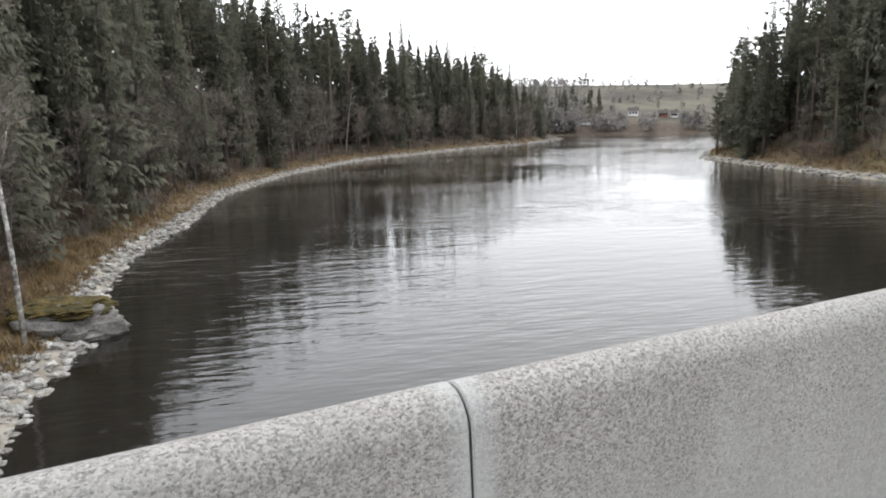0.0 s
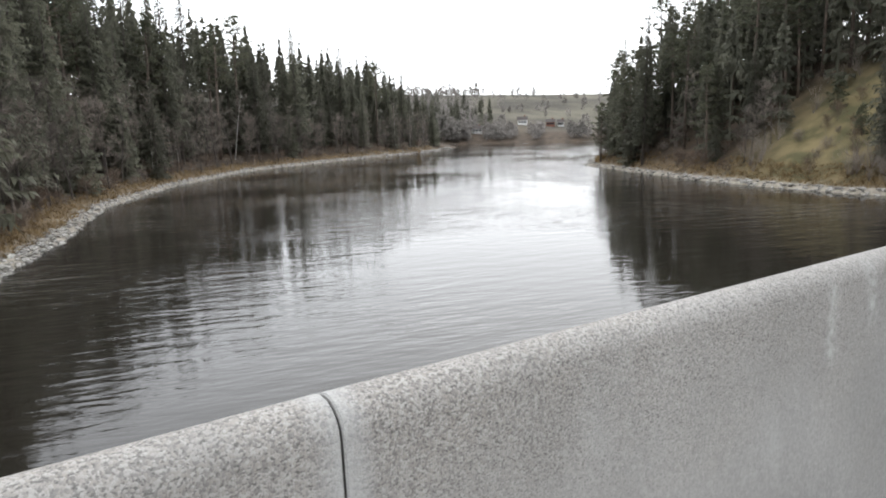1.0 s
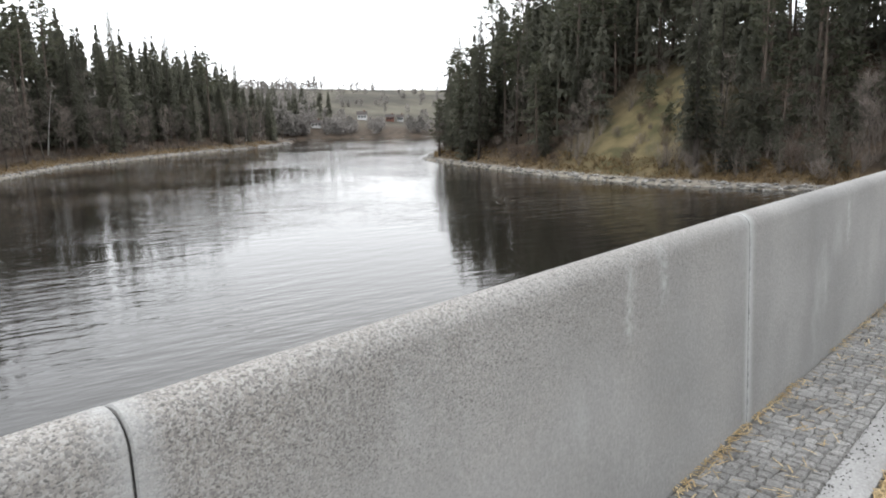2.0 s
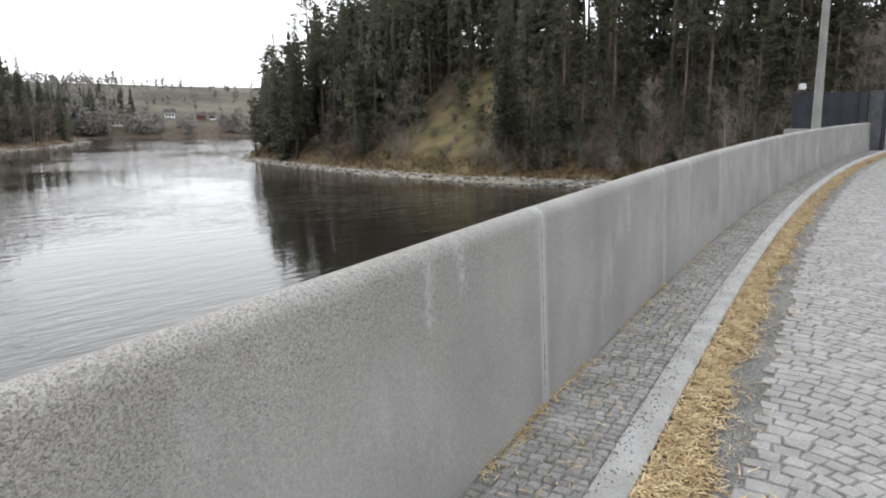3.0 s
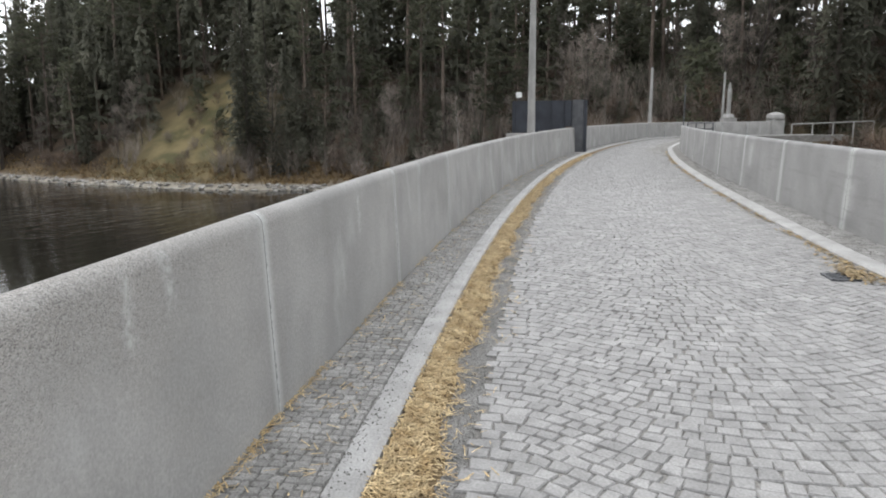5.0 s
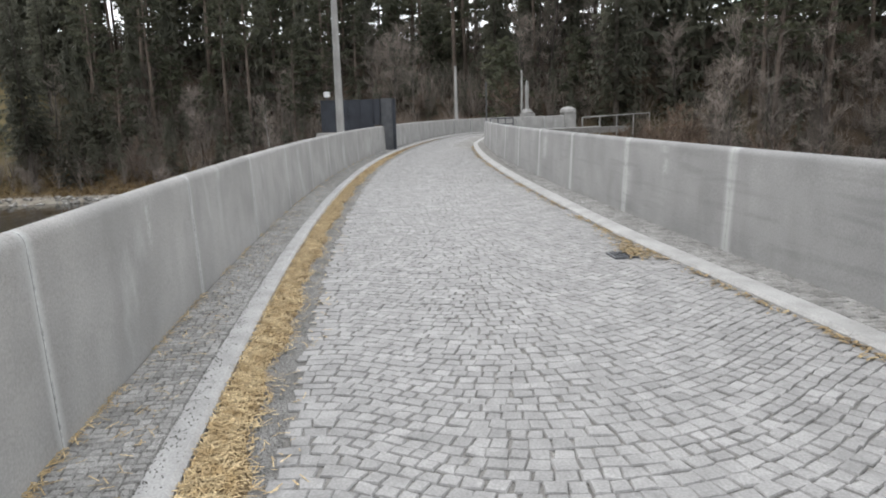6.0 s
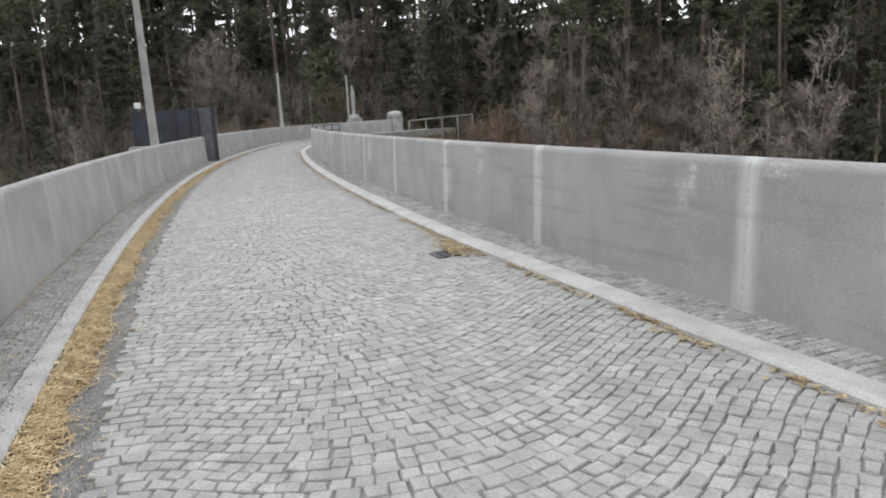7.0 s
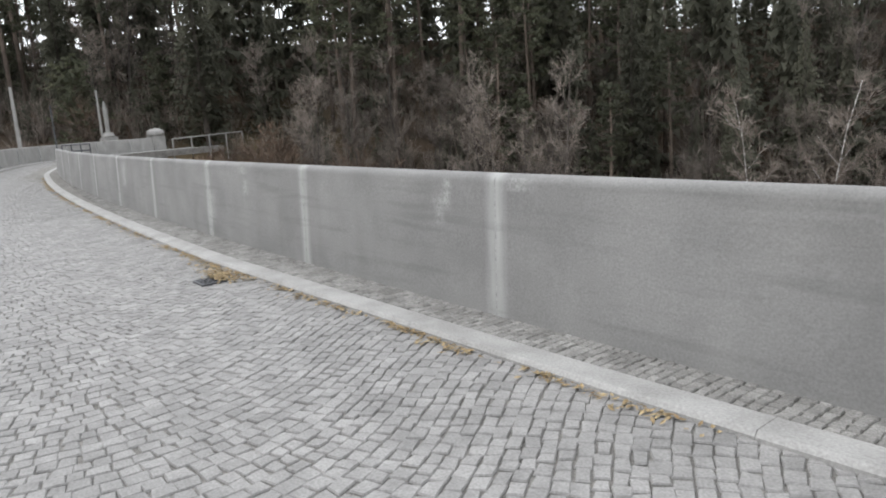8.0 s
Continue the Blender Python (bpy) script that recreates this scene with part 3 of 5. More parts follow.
def soften(me, axis_z, round_up=0.75):
    """Needles of a crown take the crown's own outward and upward normals, so that it shades as one soft body."""
    n = len(me.vertices)
    co = np.empty(n * 3)
    me.vertices.foreach_get("co", co)
    tri = co.reshape(-1, 3, 3)
    out = tri.mean(1) - axis_z
    out[:, 2] = round_up * np.hypot(out[:, 0], out[:, 1]) + 0.25
    out /= np.linalg.norm(out, axis=1, keepdims=True)
    geo = np.cross(tri[:, 1] - tri[:, 0], tri[:, 2] - tri[:, 0])
    geo /= np.linalg.norm(geo, axis=1, keepdims=True) + 1e-9
    turn = (geo * out).sum(1) < 0
    tri[turn] = tri[turn][:, ::-1]
    geo[turn] *= -1
    me.vertices.foreach_set("co", tri.ravel())
    nor = out * 0.7 + geo * 0.3
    nor /= np.linalg.norm(nor, axis=1, keepdims=True)
    me.normals_split_custom_set(np.repeat(nor, 3, 0).tolist())
    return me


def bm_mesh(name, bm, material):
    me = bpy.data.meshes.new(name)
    bm.normal_update()
    bm.to_mesh(me)
    bm.free()
    me.materials.append(material)
    me.shade_smooth()
    return me


def tree_thing(name, trunk, crown, label, group):
    top = empty(name, pose(0, 0, -500), label, "tree", group)
    for k, me in (("trunk", trunk), ("crown", crown)):
        ob = new(k, me)
        ob.parent = top
    return top


def spruce(rng, h, r, bare, label, group, fine=1.0):
    """A spruce: drooping boughs all up the trunk with hanging twigs, open between. fine: how finely the boughs divide."""
    bm = bmesh.new()
    tube(bm, [(0, 0, -1.0), (0, 0, h * 0.5), (0.05, 0, h * 0.98)], [h * 0.012, h * 0.008, 0.02], 6)
    tris = []
    k = fine ** -0.5
    count = int(h * 9.5 * fine)
    swell = [rng.uniform(0.8, 1.15) for _ in range(9)]
    for i in range(count):
        f = bare + (1 - bare) * (i + rng.random()) / count
        z = h * min(f, 0.997)
        a = i * 2.39996 + rng.uniform(-0.35, 0.35)
        side = swell[int((a % 6.2832) / 6.2832 * 8.99)]
        L = (r * (1 - f) ** 0.86 * side + 0.14) * rng.uniform(0.5, 1.15)
        if f < bare + 0.12:
            L *= 0.8
        d = Vector((math.cos(a), math.sin(a), 0))
        w = Vector((-d.y, d.x, 0))
        drop = -0.30 * L - 0.10
        o = Vector((0, 0, z))
        pts = [o, o + d * L * 0.5 + Vector((0, 0, drop * 0.4)), o + d * L + Vector((0, 0, drop * 0.8 + 0.12 * L))]
        tris.append([pts[0] + w * 0.05, pts[2], pts[0] - w * 0.05])
        m = 6 if L > 1.2 else 3
        for j in range(m):
            t = 0.15 + 0.9 * (j + rng.random()) / m
            p = pts[0].lerp(pts[1], t * 2) if t < 0.5 else pts[1].lerp(pts[2], t * 2 - 1)
            for sgn in (-1, 1):
                tip = p + (w * sgn * rng.uniform(0.35, 0.8) + d * rng.uniform(0.1, 0.6)) * (0.14 + 0.5 * L * (1.1 - t * 0.6)) * (0.3 + 0.7 * k) + Vector((0, 0, -rng.uniform(0.12, 0.5) * min(1.5, 0.4 + L) * k))
                wid = d * rng.uniform(0.10, 0.21) * min(1.6, 0.5 + 0.5 * L) * k
                tris.append([p - wid * 0.7, tip, p + wid + Vector((0, 0, -0.07 * k))])
        tip = pts[2]
        g = min(1.0, 0.3 + 0.35 * L) * k
        tris.append([tip - d * 0.6 * g + w * 0.2 * g, tip + d * 0.3 * g, tip - d * 0.6 * g - w * 0.2 * g])
    return tree_thing("spruce_tree", bm_mesh("trunk", bm, M_BARK), soften(tri_mesh("crown", tris, M_SPRUCE), np.zeros(3)), label, group)


def pine(rng, h, r, bare, label, group):
    """A pine: long bare trunk, few crooked limbs, tufts of needles."""
    bm = bmesh.new()
    lean = rng.uniform(-0.3, 0.3)
    tube(bm, [(0, 0, -1.0), (lean * 0.3, 0, h * 0.4), (lean, 0.1, h * 0.75), (lean * 0.8, 0.2, h * 0.97)], [h * 0.0125, h * 0.010, h * 0.006, 0.03], 8)
    tris = []
    for i in range(30):
        f = bare + (0.99 - bare) * (i / 29) ** 0.9
        z = h * f
        g = (f - bare) / (1 - bare)
        L = r * (0.55 + 0.75 * math.sin(math.pi * min(1, 0.2 + g * 0.8))) * rng.uniform(0.45, 1.05) * (1 - 0.55 * g * g)
        a = i * 2.4 + rng.uniform(-0.5, 0.5)
        d = Vector((math.cos(a), math.sin(a), rng.uniform(0.0, 0.35)))
        p0 = Vector((lean * f, 0.1 * f, z))
        p1 = p0 + d * L * 0.55 + Vector((0, 0, rng.uniform(-0.2, 0.15)))
        p2 = p0 + d * L + Vector((0, 0, rng.uniform(-0.1, 0.3)))
        tube(bm, [p0, p1, p2], [0.06, 0.04, 0.012], 3)
        for c in range(5):
            q = p1.lerp(p2, rng.uniform(-0.3, 1.1)) + Vector((rng.gauss(0, 0.4), rng.gauss(0, 0.4), rng.gauss(0.08, 0.2)))
            for j in range(9):
                u = Vector((rng.gauss(0, 1), rng.gauss(0, 1), rng.gauss(0.25, 0.6))).normalized()
                v = u.orthogonal().normalized()
                v = (v * math.cos(j) + u.cross(v) * math.sin(j)) * rng.uniform(0.09, 0.18)
                o = q + Vector((rng.gauss(0, 0.18), rng.gauss(0, 0.18), rng.gauss(0, 0.09)))
                tris.append([o - v, o + u * rng.uniform(0.3, 0.65), o + v])
    return tree_thing("pine_tree", bm_mesh("trunk", bm, M_PBARK), soften(tri_mesh("crown", tris, M_PINE), np.zeros(3), 1.1), label, group)


def bare_tree(rng, name, h, spread, bark, twig, label, group, stems=1, limb=0.3, girth=0.0095, low=0.25):
    """A leafless broadleaf tree: trunk, limbs and a haze of fine twigs."""
    bm = bmesh.new()
    tris = []

    def strip(p, q, w):
        v = (q - p).orthogonal().normalized()
        v.rotate(Matrix.Rotation(rng.random() * 3.14, 3, (q - p).normalized()))
        tris.append([p - v * w, q, p + v * w])

    for st in range(stems):
        base = Vector((rng.gauss(0, 0.25), rng.gauss(0, 0.25), -0.6)) if stems > 1 else Vector((0, 0, -0.8))
        lean = Vector((rng.gauss(0, 0.07), rng.gauss(0, 0.07), 1))
        hh = h * rng.uniform(0.75, 1.0)
        pts = [base + lean * hh * t + Vector((rng.gauss(0, 0.08), rng.gauss(0, 0.08), 0)) * t * 2 for t in (0, 0.3, 0.6, 0.85, 1.0)]
        rad = h * girth / (stems ** 0.4)
        tube(bm, pts, [rad, rad * 0.85, rad * 0.55, rad * 0.25, 0.012], 6 if stems < 3 else 4)
        for i in range(int(26 / stems ** 0.5)):
            t = rng.uniform(low, 0.98)
            j = min(3, next(i for i, b in enumerate((0.3, 0.6, 0.85, 1.01)) if t < b))
            lo, hi = (0, 0.3, 0.6, 0.85)[j], (0.3, 0.6, 0.85, 1.0)[j]
            p = pts[j].lerp(pts[j + 1], (t - lo) / (hi - lo))
            a = rng.random() * 6.283
            L = spread * rng.uniform(0.4, 1.0) * (1.1 - t * 0.65)
            d = Vector((math.cos(a), math.sin(a), rng.uniform(0.5, 1.3))).normalized()
            mid = p + d * L * 0.5
            end = p + d * L + Vector((0, 0, 0.15 * L))
            tube(bm, [p, end], [rad * limb, 0.006], 3) if stems > 2 else tube(bm, [p, mid, end], [rad * limb, rad * limb * 0.6, 0.006], 3)
            for m in range(8 if stems < 3 else 5):
                u = rng.uniform(0.2, 1)
                q = p.lerp(end, u)
                dd = (d + Vector((rng.gauss(0, 0.6), rng.gauss(0, 0.6), rng.gauss(0.25, 0.4)))).normalized()
                e = q + dd * rng.uniform(0.5, 1.2) * spread * 0.33
                strip(q, e, 0.018)
                for f in range(6 if stems < 3 else 2):
                    q2 = q.lerp(e, rng.uniform(0.2, 0.95))
                    d2 = (dd + Vector((rng.gauss(0, 0.7), rng.gauss(0, 0.7), rng.gauss(0.1, 0.5)))).normalized()
                    strip(q2, q2 + d2 * rng.uniform(0.3, 0.8) * spread * 0.26, 0.017)
    return tree_thing(name, bm_mesh("trunk", bm, bark), tri_mesh("crown", tris, twig), label, group)


rng = random.Random(7)
SPRUCES = [spruce(rng, h, r, b, "tall dark green spruce in the lakeside forest", "spruces of the forest") for h, r, b in ((24, 3.7, 0.08), (21, 3.5, 0.05), (26, 3.9, 0.16), (17, 3.1, 0.03), (11, 2.6, 0.02))]
NEAR_SPRUCES = [spruce(rng, h, r, b, "tall dark green spruce in the lakeside forest", "spruces of the forest", 2.3) for h, r, b in ((24, 3.7, 0.07), (21, 3.4, 0.05), (16, 3.0, 0.03))]
PINES = [pine(rng, h, r, b, "tall pine with bare trunk and tufted crown", "pines of the forest") for h, r, b in ((22, 3.3, 0.45), (25, 3.4, 0.55), (18, 3.4, 0.28), (9, 2.5, 0.06))]
BARES = [bare_tree(rng, "broadleaf_tree", h, sp, M_BARK, M_TWIG, "leafless grey-brown broadleaf tree at the forest edge", "bare trees of the forest edge", st) for h, sp, st in ((12, 3.0, 1), (9, 2.6, 2), (14, 3.2, 1))]
BIRCHES = [bare_tree(rng, "birch_tree", h, sp, M_BIRCH, M_TWIG, "leafless birch with pale bark", "birches", 1, 0.15, 0.0066, 0.42) for h, sp in ((15, 2.4), (13, 2.2))]
SHRUBS = [bare_tree(rng, "shrub", h, sp, M_TWIG, mt, lab, "shrubs on the banks", 5) for h, sp, mt, lab in ((3.2, 2.0, M_RUST, "rust-brown leafless shrub on the bank"), (2.6, 1.8, M_TWIG, "grey-brown leafless shrub on the bank"), (4.2, 2.4, M_RUST, "tall rust-brown thicket shrub on the bank"))]
for b in SHRUBS:
    b["category"] = "shrub"


def plant(proto, x, y, scale, z=None):
    if -10.5 < x < -4 and 18 < y < 32.2:
        return None
    zz = float(ground_z(np.array([x]), np.array([y]))[0]) if z is None else z
    return copy_thing(proto, pose(x, y, zz - 0.1, rng.uniform(-1.5, 1.5), rng.uniform(-1.5, 1.5), rng.uniform(0, 360)) @ Matrix.Diagonal((scale, scale, scale * rng.uniform(0.94, 1.06), 1)))


SHORE_L = SH[1:17]
CUM = np.concatenate([[0], np.cumsum(np.hypot(*np.diff(SHORE_L, axis=0).T))])


def left_bank(s, inland):
    """A place s metres along the left shore and so far inland."""
    x, y = np.interp(s, CUM, SHORE_L[:, 0]), np.interp(s, CUM, SHORE_L[:, 1])
    x2, y2 = np.interp(s + 6, CUM, SHORE_L[:, 0]), np.interp(s + 6, CUM, SHORE_L[:, 1])
    x1, y1 = np.interp(s - 6, CUM, SHORE_L[:, 0]), np.interp(s - 6, CUM, SHORE_L[:, 1])
    n = np.hypot(x2 - x1, y2 - y1)
    return float(x - (y2 - y1) / n * inland), float(y + (x2 - x1) / n * inland)


# back rows of the woods, past counting, joined into one mesh
BACK, BACK_AXIS = [], []


def simple_spruce(r, h, rad0, step=1.15):
    """Crown triangles of a spruce that stands behind others."""
    tris = []
    levels = int(h * step)
    for i in range(levels):
        f = 0.12 + 0.88 * (i + r.random() * 0.6) / levels
        if f < 0.5 and i % 4 and step > 1:
            continue
        z = h * min(f, 0.995)
        rad = rad0 * (1 - f) ** 0.9 * r.uniform(0.75, 1.2) + 0.12
        a0 = r.random() * 6.28
        for k in range(6):
            a = a0 + 1.047 * k + r.uniform(-0.3, 0.3)
            L = rad * r.uniform(0.5, 1.15)
            z = h * min(max(f + r.uniform(-0.55, 0.55) / levels, 0.02), 0.995)
            d, w = Vector((math.cos(a), math.sin(a), 0)), Vector((-math.sin(a), math.cos(a), 0))
            o = Vector((0, 0, z))
            end = o + d * L + Vector((0, 0, -0.25 * L))
            m = 3
            for j in range(m):
                p = o.lerp(end, (j + r.random()) / m)
                for sgn in (-1, 1):
                    tip = p + (w * sgn * r.uniform(0.4, 0.9) + d * r.uniform(0.1, 0.6)) * (0.12 + 0.6 * L) + Vector((0, 0, -r.uniform(0.3, 0.95) * min(1.6, 0.4 + L)))
                    q = d * r.uniform(0.22, 0.42) * min(1.5, 0.5 + 0.5 * L)
                    tris.append([p - q, tip, p + q])
            g = min(1.0, 0.3 + 0.35 * L)
            tris.append([end - d * 0.7 * g + w * 0.25 * g, end + d * 0.3 * g, end - d * 0.7 * g - w * 0.25 * g])
    for k in range(5):
        a, a2 = 6.283 * k / 5, 6.283 * (k + 1) / 5
        tris.append([Vector((0.2 * math.cos(a), 0.2 * math.sin(a), -1)), Vector((0.2 * math.cos(a2), 0.2 * math.sin(a2), -1)), Vector((0, 0, h))])
    return np.array([[tuple(v) for v in t] for t in tris])


_rb = random.Random(17)
SIMPLE = [simple_spruce(_rb, 23, _rb.uniform(3.2, 3.9)) for _ in range(5)]
YOUNG = [simple_spruce(_rb, 23, _rb.uniform(4.6, 5.6), 0.42) for _ in range(4)]


def plant_back(x, y, k, kinds=SIMPLE):
    if y < 0 and math.hypot(x, y) < 74:
        # close by, a tree of its own
        plant(SPRUCES[1] if kinds is SIMPLE else SPRUCES[4], x, y, k * (1.1 if kinds is SIMPLE else 1.9))
        return
    a = rng.random() * 6.283
    rot = np.array([[math.cos(a), -math.sin(a), 0], [math.sin(a), math.cos(a), 0], [0, 0, 1]]) * k
    z = float(ground_z(np.array([x]), np.array([y]))[0])
    BACK.append(rng.choice(kinds) @ rot.T + np.array([x, y, z - 0.1]))
    BACK_AXIS.append(np.repeat([[x, y, z]], len(BACK[-1]), 0))


# left bank: thin edge of bare trees, then rows of spruce
total = CUM[-1]
for row, (inland, gap) in enumerate(((5.0, 3.2), (8.0, 3.6), (12.0, 4.6), (16.5, 3.8), (21.5, 4.0), (27, 4.2))):
    s = 1.0 + row
    while s < total - 12:
        x, y = left_bank(s, inland + rng.uniform(-1.6, 1.6))
        far = s / total
        big = float(np.interp(s, [0, 60, 150, 230, total - 45, total - 12], [1.1, 1.32, 1.38, 1.22, 1.05, 0.6]))
        if row == 0:
            if rng.random() < 0.9:
                plant(rng.choice(BARES if s < 28 else BARES * 3 + SPRUCES[3:]), x, y, rng.uniform(0.6, 1.05) * big)
        elif row == 1 and (s < 28 or rng.random() < 0.5):
            plant(rng.choice(BARES + BIRCHES[:1]), x, y, rng.uniform(0.8, 1.15) * big)
        elif row < 3:
            plant(rng.choice(NEAR_SPRUCES if s < 85 else SPRUCES[:4] if row > 1 else SPRUCES[1:]) if rng.random() < 0.85 else PINES[rng.randint(0, 1)], x, y, rng.uniform(0.82, 1.1) * big)
        else:
            plant_back(x, y, rng.uniform(0.84, 1.12) * big)
        s += gap * rng.uniform(0.75, 1.25) * (1.0 + 0.5 * far)
s = 2.0
while s < total - 30:
    x, y = left_bank(s, rng.uniform(2.8, 6.0))
    plant(rng.choice(SHRUBS), x, y, rng.uniform(0.45, 1.0))
    s += rng.uniform(1.4, 3.6) * (1 + 1.5 * s / total)
for k in range(34):
    x, y = left_bank(rng.uniform(6, 62), rng.uniform(3.6, 9.0))
    u = rng.random()
    plant(rng.choice(SHRUBS) if u < 0.62 else (NEAR_SPRUCES[2] if u < 0.68 else rng.choice(BARES)), x, y, rng.uniform(0.6, 1.0))
# pale birch leaning over the near bank
plant(BIRCHES[0], -5.15, 32.3, 1.3)
plant(BIRCHES[1], *left_bank(41.0, 8.5), 0.9)


HOUSES = ((53.0, 386), (49.4, 428), (47.2, 432), (46.4, 436))


def before_house(x, y):
    """Whether a tree there would stand in a house's garden, on its lake side."""
    az, far = math.degrees(math.atan2(y, x + 1.7)), math.hypot(x + 1.7, y)
    return any(abs(az - a) < 0.55 and d - 75 < far < d + 8 for a, d in HOUSES)


# right slope and downstream woods
def clear_at(x, y):
    return np.hypot((x - 100) / 15, (y - 52) / 8.5) < 1 or np.hypot(x - 62, y + 18) < 12.5


def woods_right():
    for y in np.arange(-125, 150, 4.6):
        for sx in np.arange(1.5, 64, 4.8):
            yy = y + rng.uniform(-2, 2)
            foot = 88 + max(0, (yy - 60) * 0.38) if yy > 20 else (80 + (yy + 14) * 0.235 if yy > -14 else 80 - (-14 - yy) * 1.05)
            x = foot + sx + rng.uniform(-2, 2)
            if clear_at(x, yy) or lake_distance(np.array([x]), np.array([yy]))[0] < 4:
                continue
            if math.hypot(x, yy) < 44 or (sx > 34 and rng.random() < 0.35) or x > 178 or (yy > 110 and sx > 24):
                continue
            u = rng.random()
            open_crest = -62 < yy < 34
            if open_crest and sx > 17:
                if u < 0.8 and sx < 54:
                    plant(rng.choice(PINES[:3]), x, yy, rng.uniform(0.8, 1.05))
                if u > 0.2 and sx < 54:
                    plant_back(x + 2, yy + rng.uniform(-2, 2), rng.uniform(0.6, 0.95))
                if sx < 32 and rng.random() < 0.5:
                    plant_back(x + rng.uniform(-2, 2), yy + rng.uniform(-2, 2), rng.uniform(0.12, 0.3), YOUNG)
                if sx < 30 and rng.random() < 0.5:
                    plant(rng.choice(SHRUBS), x, yy + 2, rng.uniform(0.6, 1.0))
                continue
            if open_crest and sx > 6 and u < 0.45:
                plant(rng.choice(BARES + PINES[:1] + PINES[3:]), x, yy, rng.uniform(0.7, 1.05))
                continue
            if yy < -14:
                if rng.random() < 0.85 and sx < 30:
                    plant(rng.choice(BARES + SHRUBS[1:]), x + rng.uniform(-2, 2), yy + rng.uniform(-2, 2), rng.uniform(0.9, 1.5))
                if sx > 9 and rng.random() < 0.4:
                    plant_back(x + rng.uniform(-2.4, 2.4), yy + rng.uniform(-2.3, 2.3), rng.uniform(0.45, 0.9))
                    if rng.random() < 0.5:
                        continue
            if yy > 58 and sx < 12 and rng.random() < 0.9:
                plant(rng.choice(BARES + SHRUBS), x - 2, yy + rng.uniform(-2, 2), rng.uniform(0.7, 1.15))
            back = sx > 20
            if sx < 14 and rng.random() < 0.42:
                plant(rng.choice(SHRUBS + SPRUCES[4:] + PINES[3:]), x + rng.uniform(-2, 2), yy + rng.uniform(-2, 2), rng.uniform(0.6, 1.1))
            if sx < 8:
                if u < 0.30:
                    plant(rng.choice(BARES), x, yy, rng.uniform(0.7, 1.0))
                elif u < 0.42:
                    plant(PINES[3], x, yy, rng.uniform(0.7, 1.1))
                elif u < 0.80:
                    plant(rng.choice(SPRUCES[2:]), x, yy, rng.uniform(0.65, 1.0))
                elif u < 0.9:
                    plant(PINES[2], x, yy, rng.uniform(0.7, 1.0))
            elif back:
                if u < 0.30 or (36 < yy < 68 and u < 0.7):
                    plant(rng.choice(PINES[:2]), x, yy, rng.uniform(0.8, 1.05))
                else:
                    plant_back(x, yy, rng.uniform(0.7, 1.02))
            elif u < 0.35:
                plant(rng.choice(SPRUCES), x, yy, rng.uniform(0.75, 1.02))
            elif u < 0.68:
                plant(rng.choice(PINES[:3]), x, yy, rng.uniform(0.75, 1.0))
            elif u < 0.84:
                plant(rng.choice(BARES), x, yy, rng.uniform(0.8, 1.15))
            else:
                plant_back(x, yy, rng.uniform(0.7, 1.0))
            if 18 < yy < 100 and sx > 16 and rng.random() < 0.8:
                plant_back(x + rng.uniform(-2.4, 2.4), yy + 2.3, rng.uniform(0.7, 1.05))
            if yy >= -14 and 4 < sx < 30 and rng.random() < 0.4:
                plant_back(x + 2.3, yy + 2.2, rng.uniform(0.35, 0.7))


woods_right()
for k in range(90):
    a, dist = math.radians(rng.uniform(52.0, 60.5)), rng.uniform(335, 440)
    x, y = dist * math.cos(a), dist * math.sin(a)
    if lake_distance(np.array([x]), np.array([y]))[0] > 6 and not before_house(x, y):
        plant_back(x, y, rng.uniform(0.42, 0.78))
for k in range(26):
    a, dist = math.radians(rng.uniform(38.0, 43.5)), rng.uniform(372, 430)
    x, y = dist * math.cos(a), dist * math.sin(a)
    if lake_distance(np.array([x]), np.array([y]))[0] > 6:
        plant_back(x, y, rng.uniform(0.35, 0.55))
for k in range(420):
    # young spruces under the trees of the slope
    y = rng.uniform(-105, 62)
    foot = 88 if y > 20 else (80 + (y + 14) * 0.235 if y > -14 else 80 - (-14 - y) * 1.05)
    x = foot + (rng.uniform(3, 62) if y > 34 or y < -62 else rng.uniform(2, 15))
    if not clear_at(x, y) and math.hypot(x, y) > 46 and lake_distance(np.array([x]), np.array([y]))[0] > 4:
        plant_back(x, y, rng.uniform(0.2, 0.46) if y > 34 or y < -62 else rng.uniform(0.12, 0.27), YOUNG)
for k in range(190):
    # thick young growth on the slope
    a, dist = math.radians(rng.uniform(-68, 8)), rng.uniform(88, 150)
    x, y = dist * math.cos(a), dist * math.sin(a)
    if lake_distance(np.array([x]), np.array([y]))[0] > 4 and not clear_at(x, y) and (y < -62 or right_rise(np.array(x), np.array(y)) < 13):
        plant_back(x, y, rng.uniform(0.16, 0.36), YOUNG)
for k in range(85):
    # spruces between the pines of the crest
    y = rng.uniform(-66, 36)
    foot = 88 if y > 20 else (80 + (y + 14) * 0.235 if y > -14 else 80 - (-14 - y) * 1.05)
    plant_back(foot + rng.uniform(16, 50), y, rng.uniform(0.6, 0.95))
_bt = np.concatenate(BACK).reshape(-1, 3)
_bm = bpy.data.meshes.new("back_woods")
_bm.from_pydata(_bt.tolist(), [], np.arange(len(_bt)).reshape(-1, 3).tolist())
_bm.materials.append(M_SPRUCE)
soften(_bm, np.concatenate(BACK_AXIS))
tagged(new("back_woods", _bm), "dense dark green spruces deeper in the woods", "woods", kind="stuff")
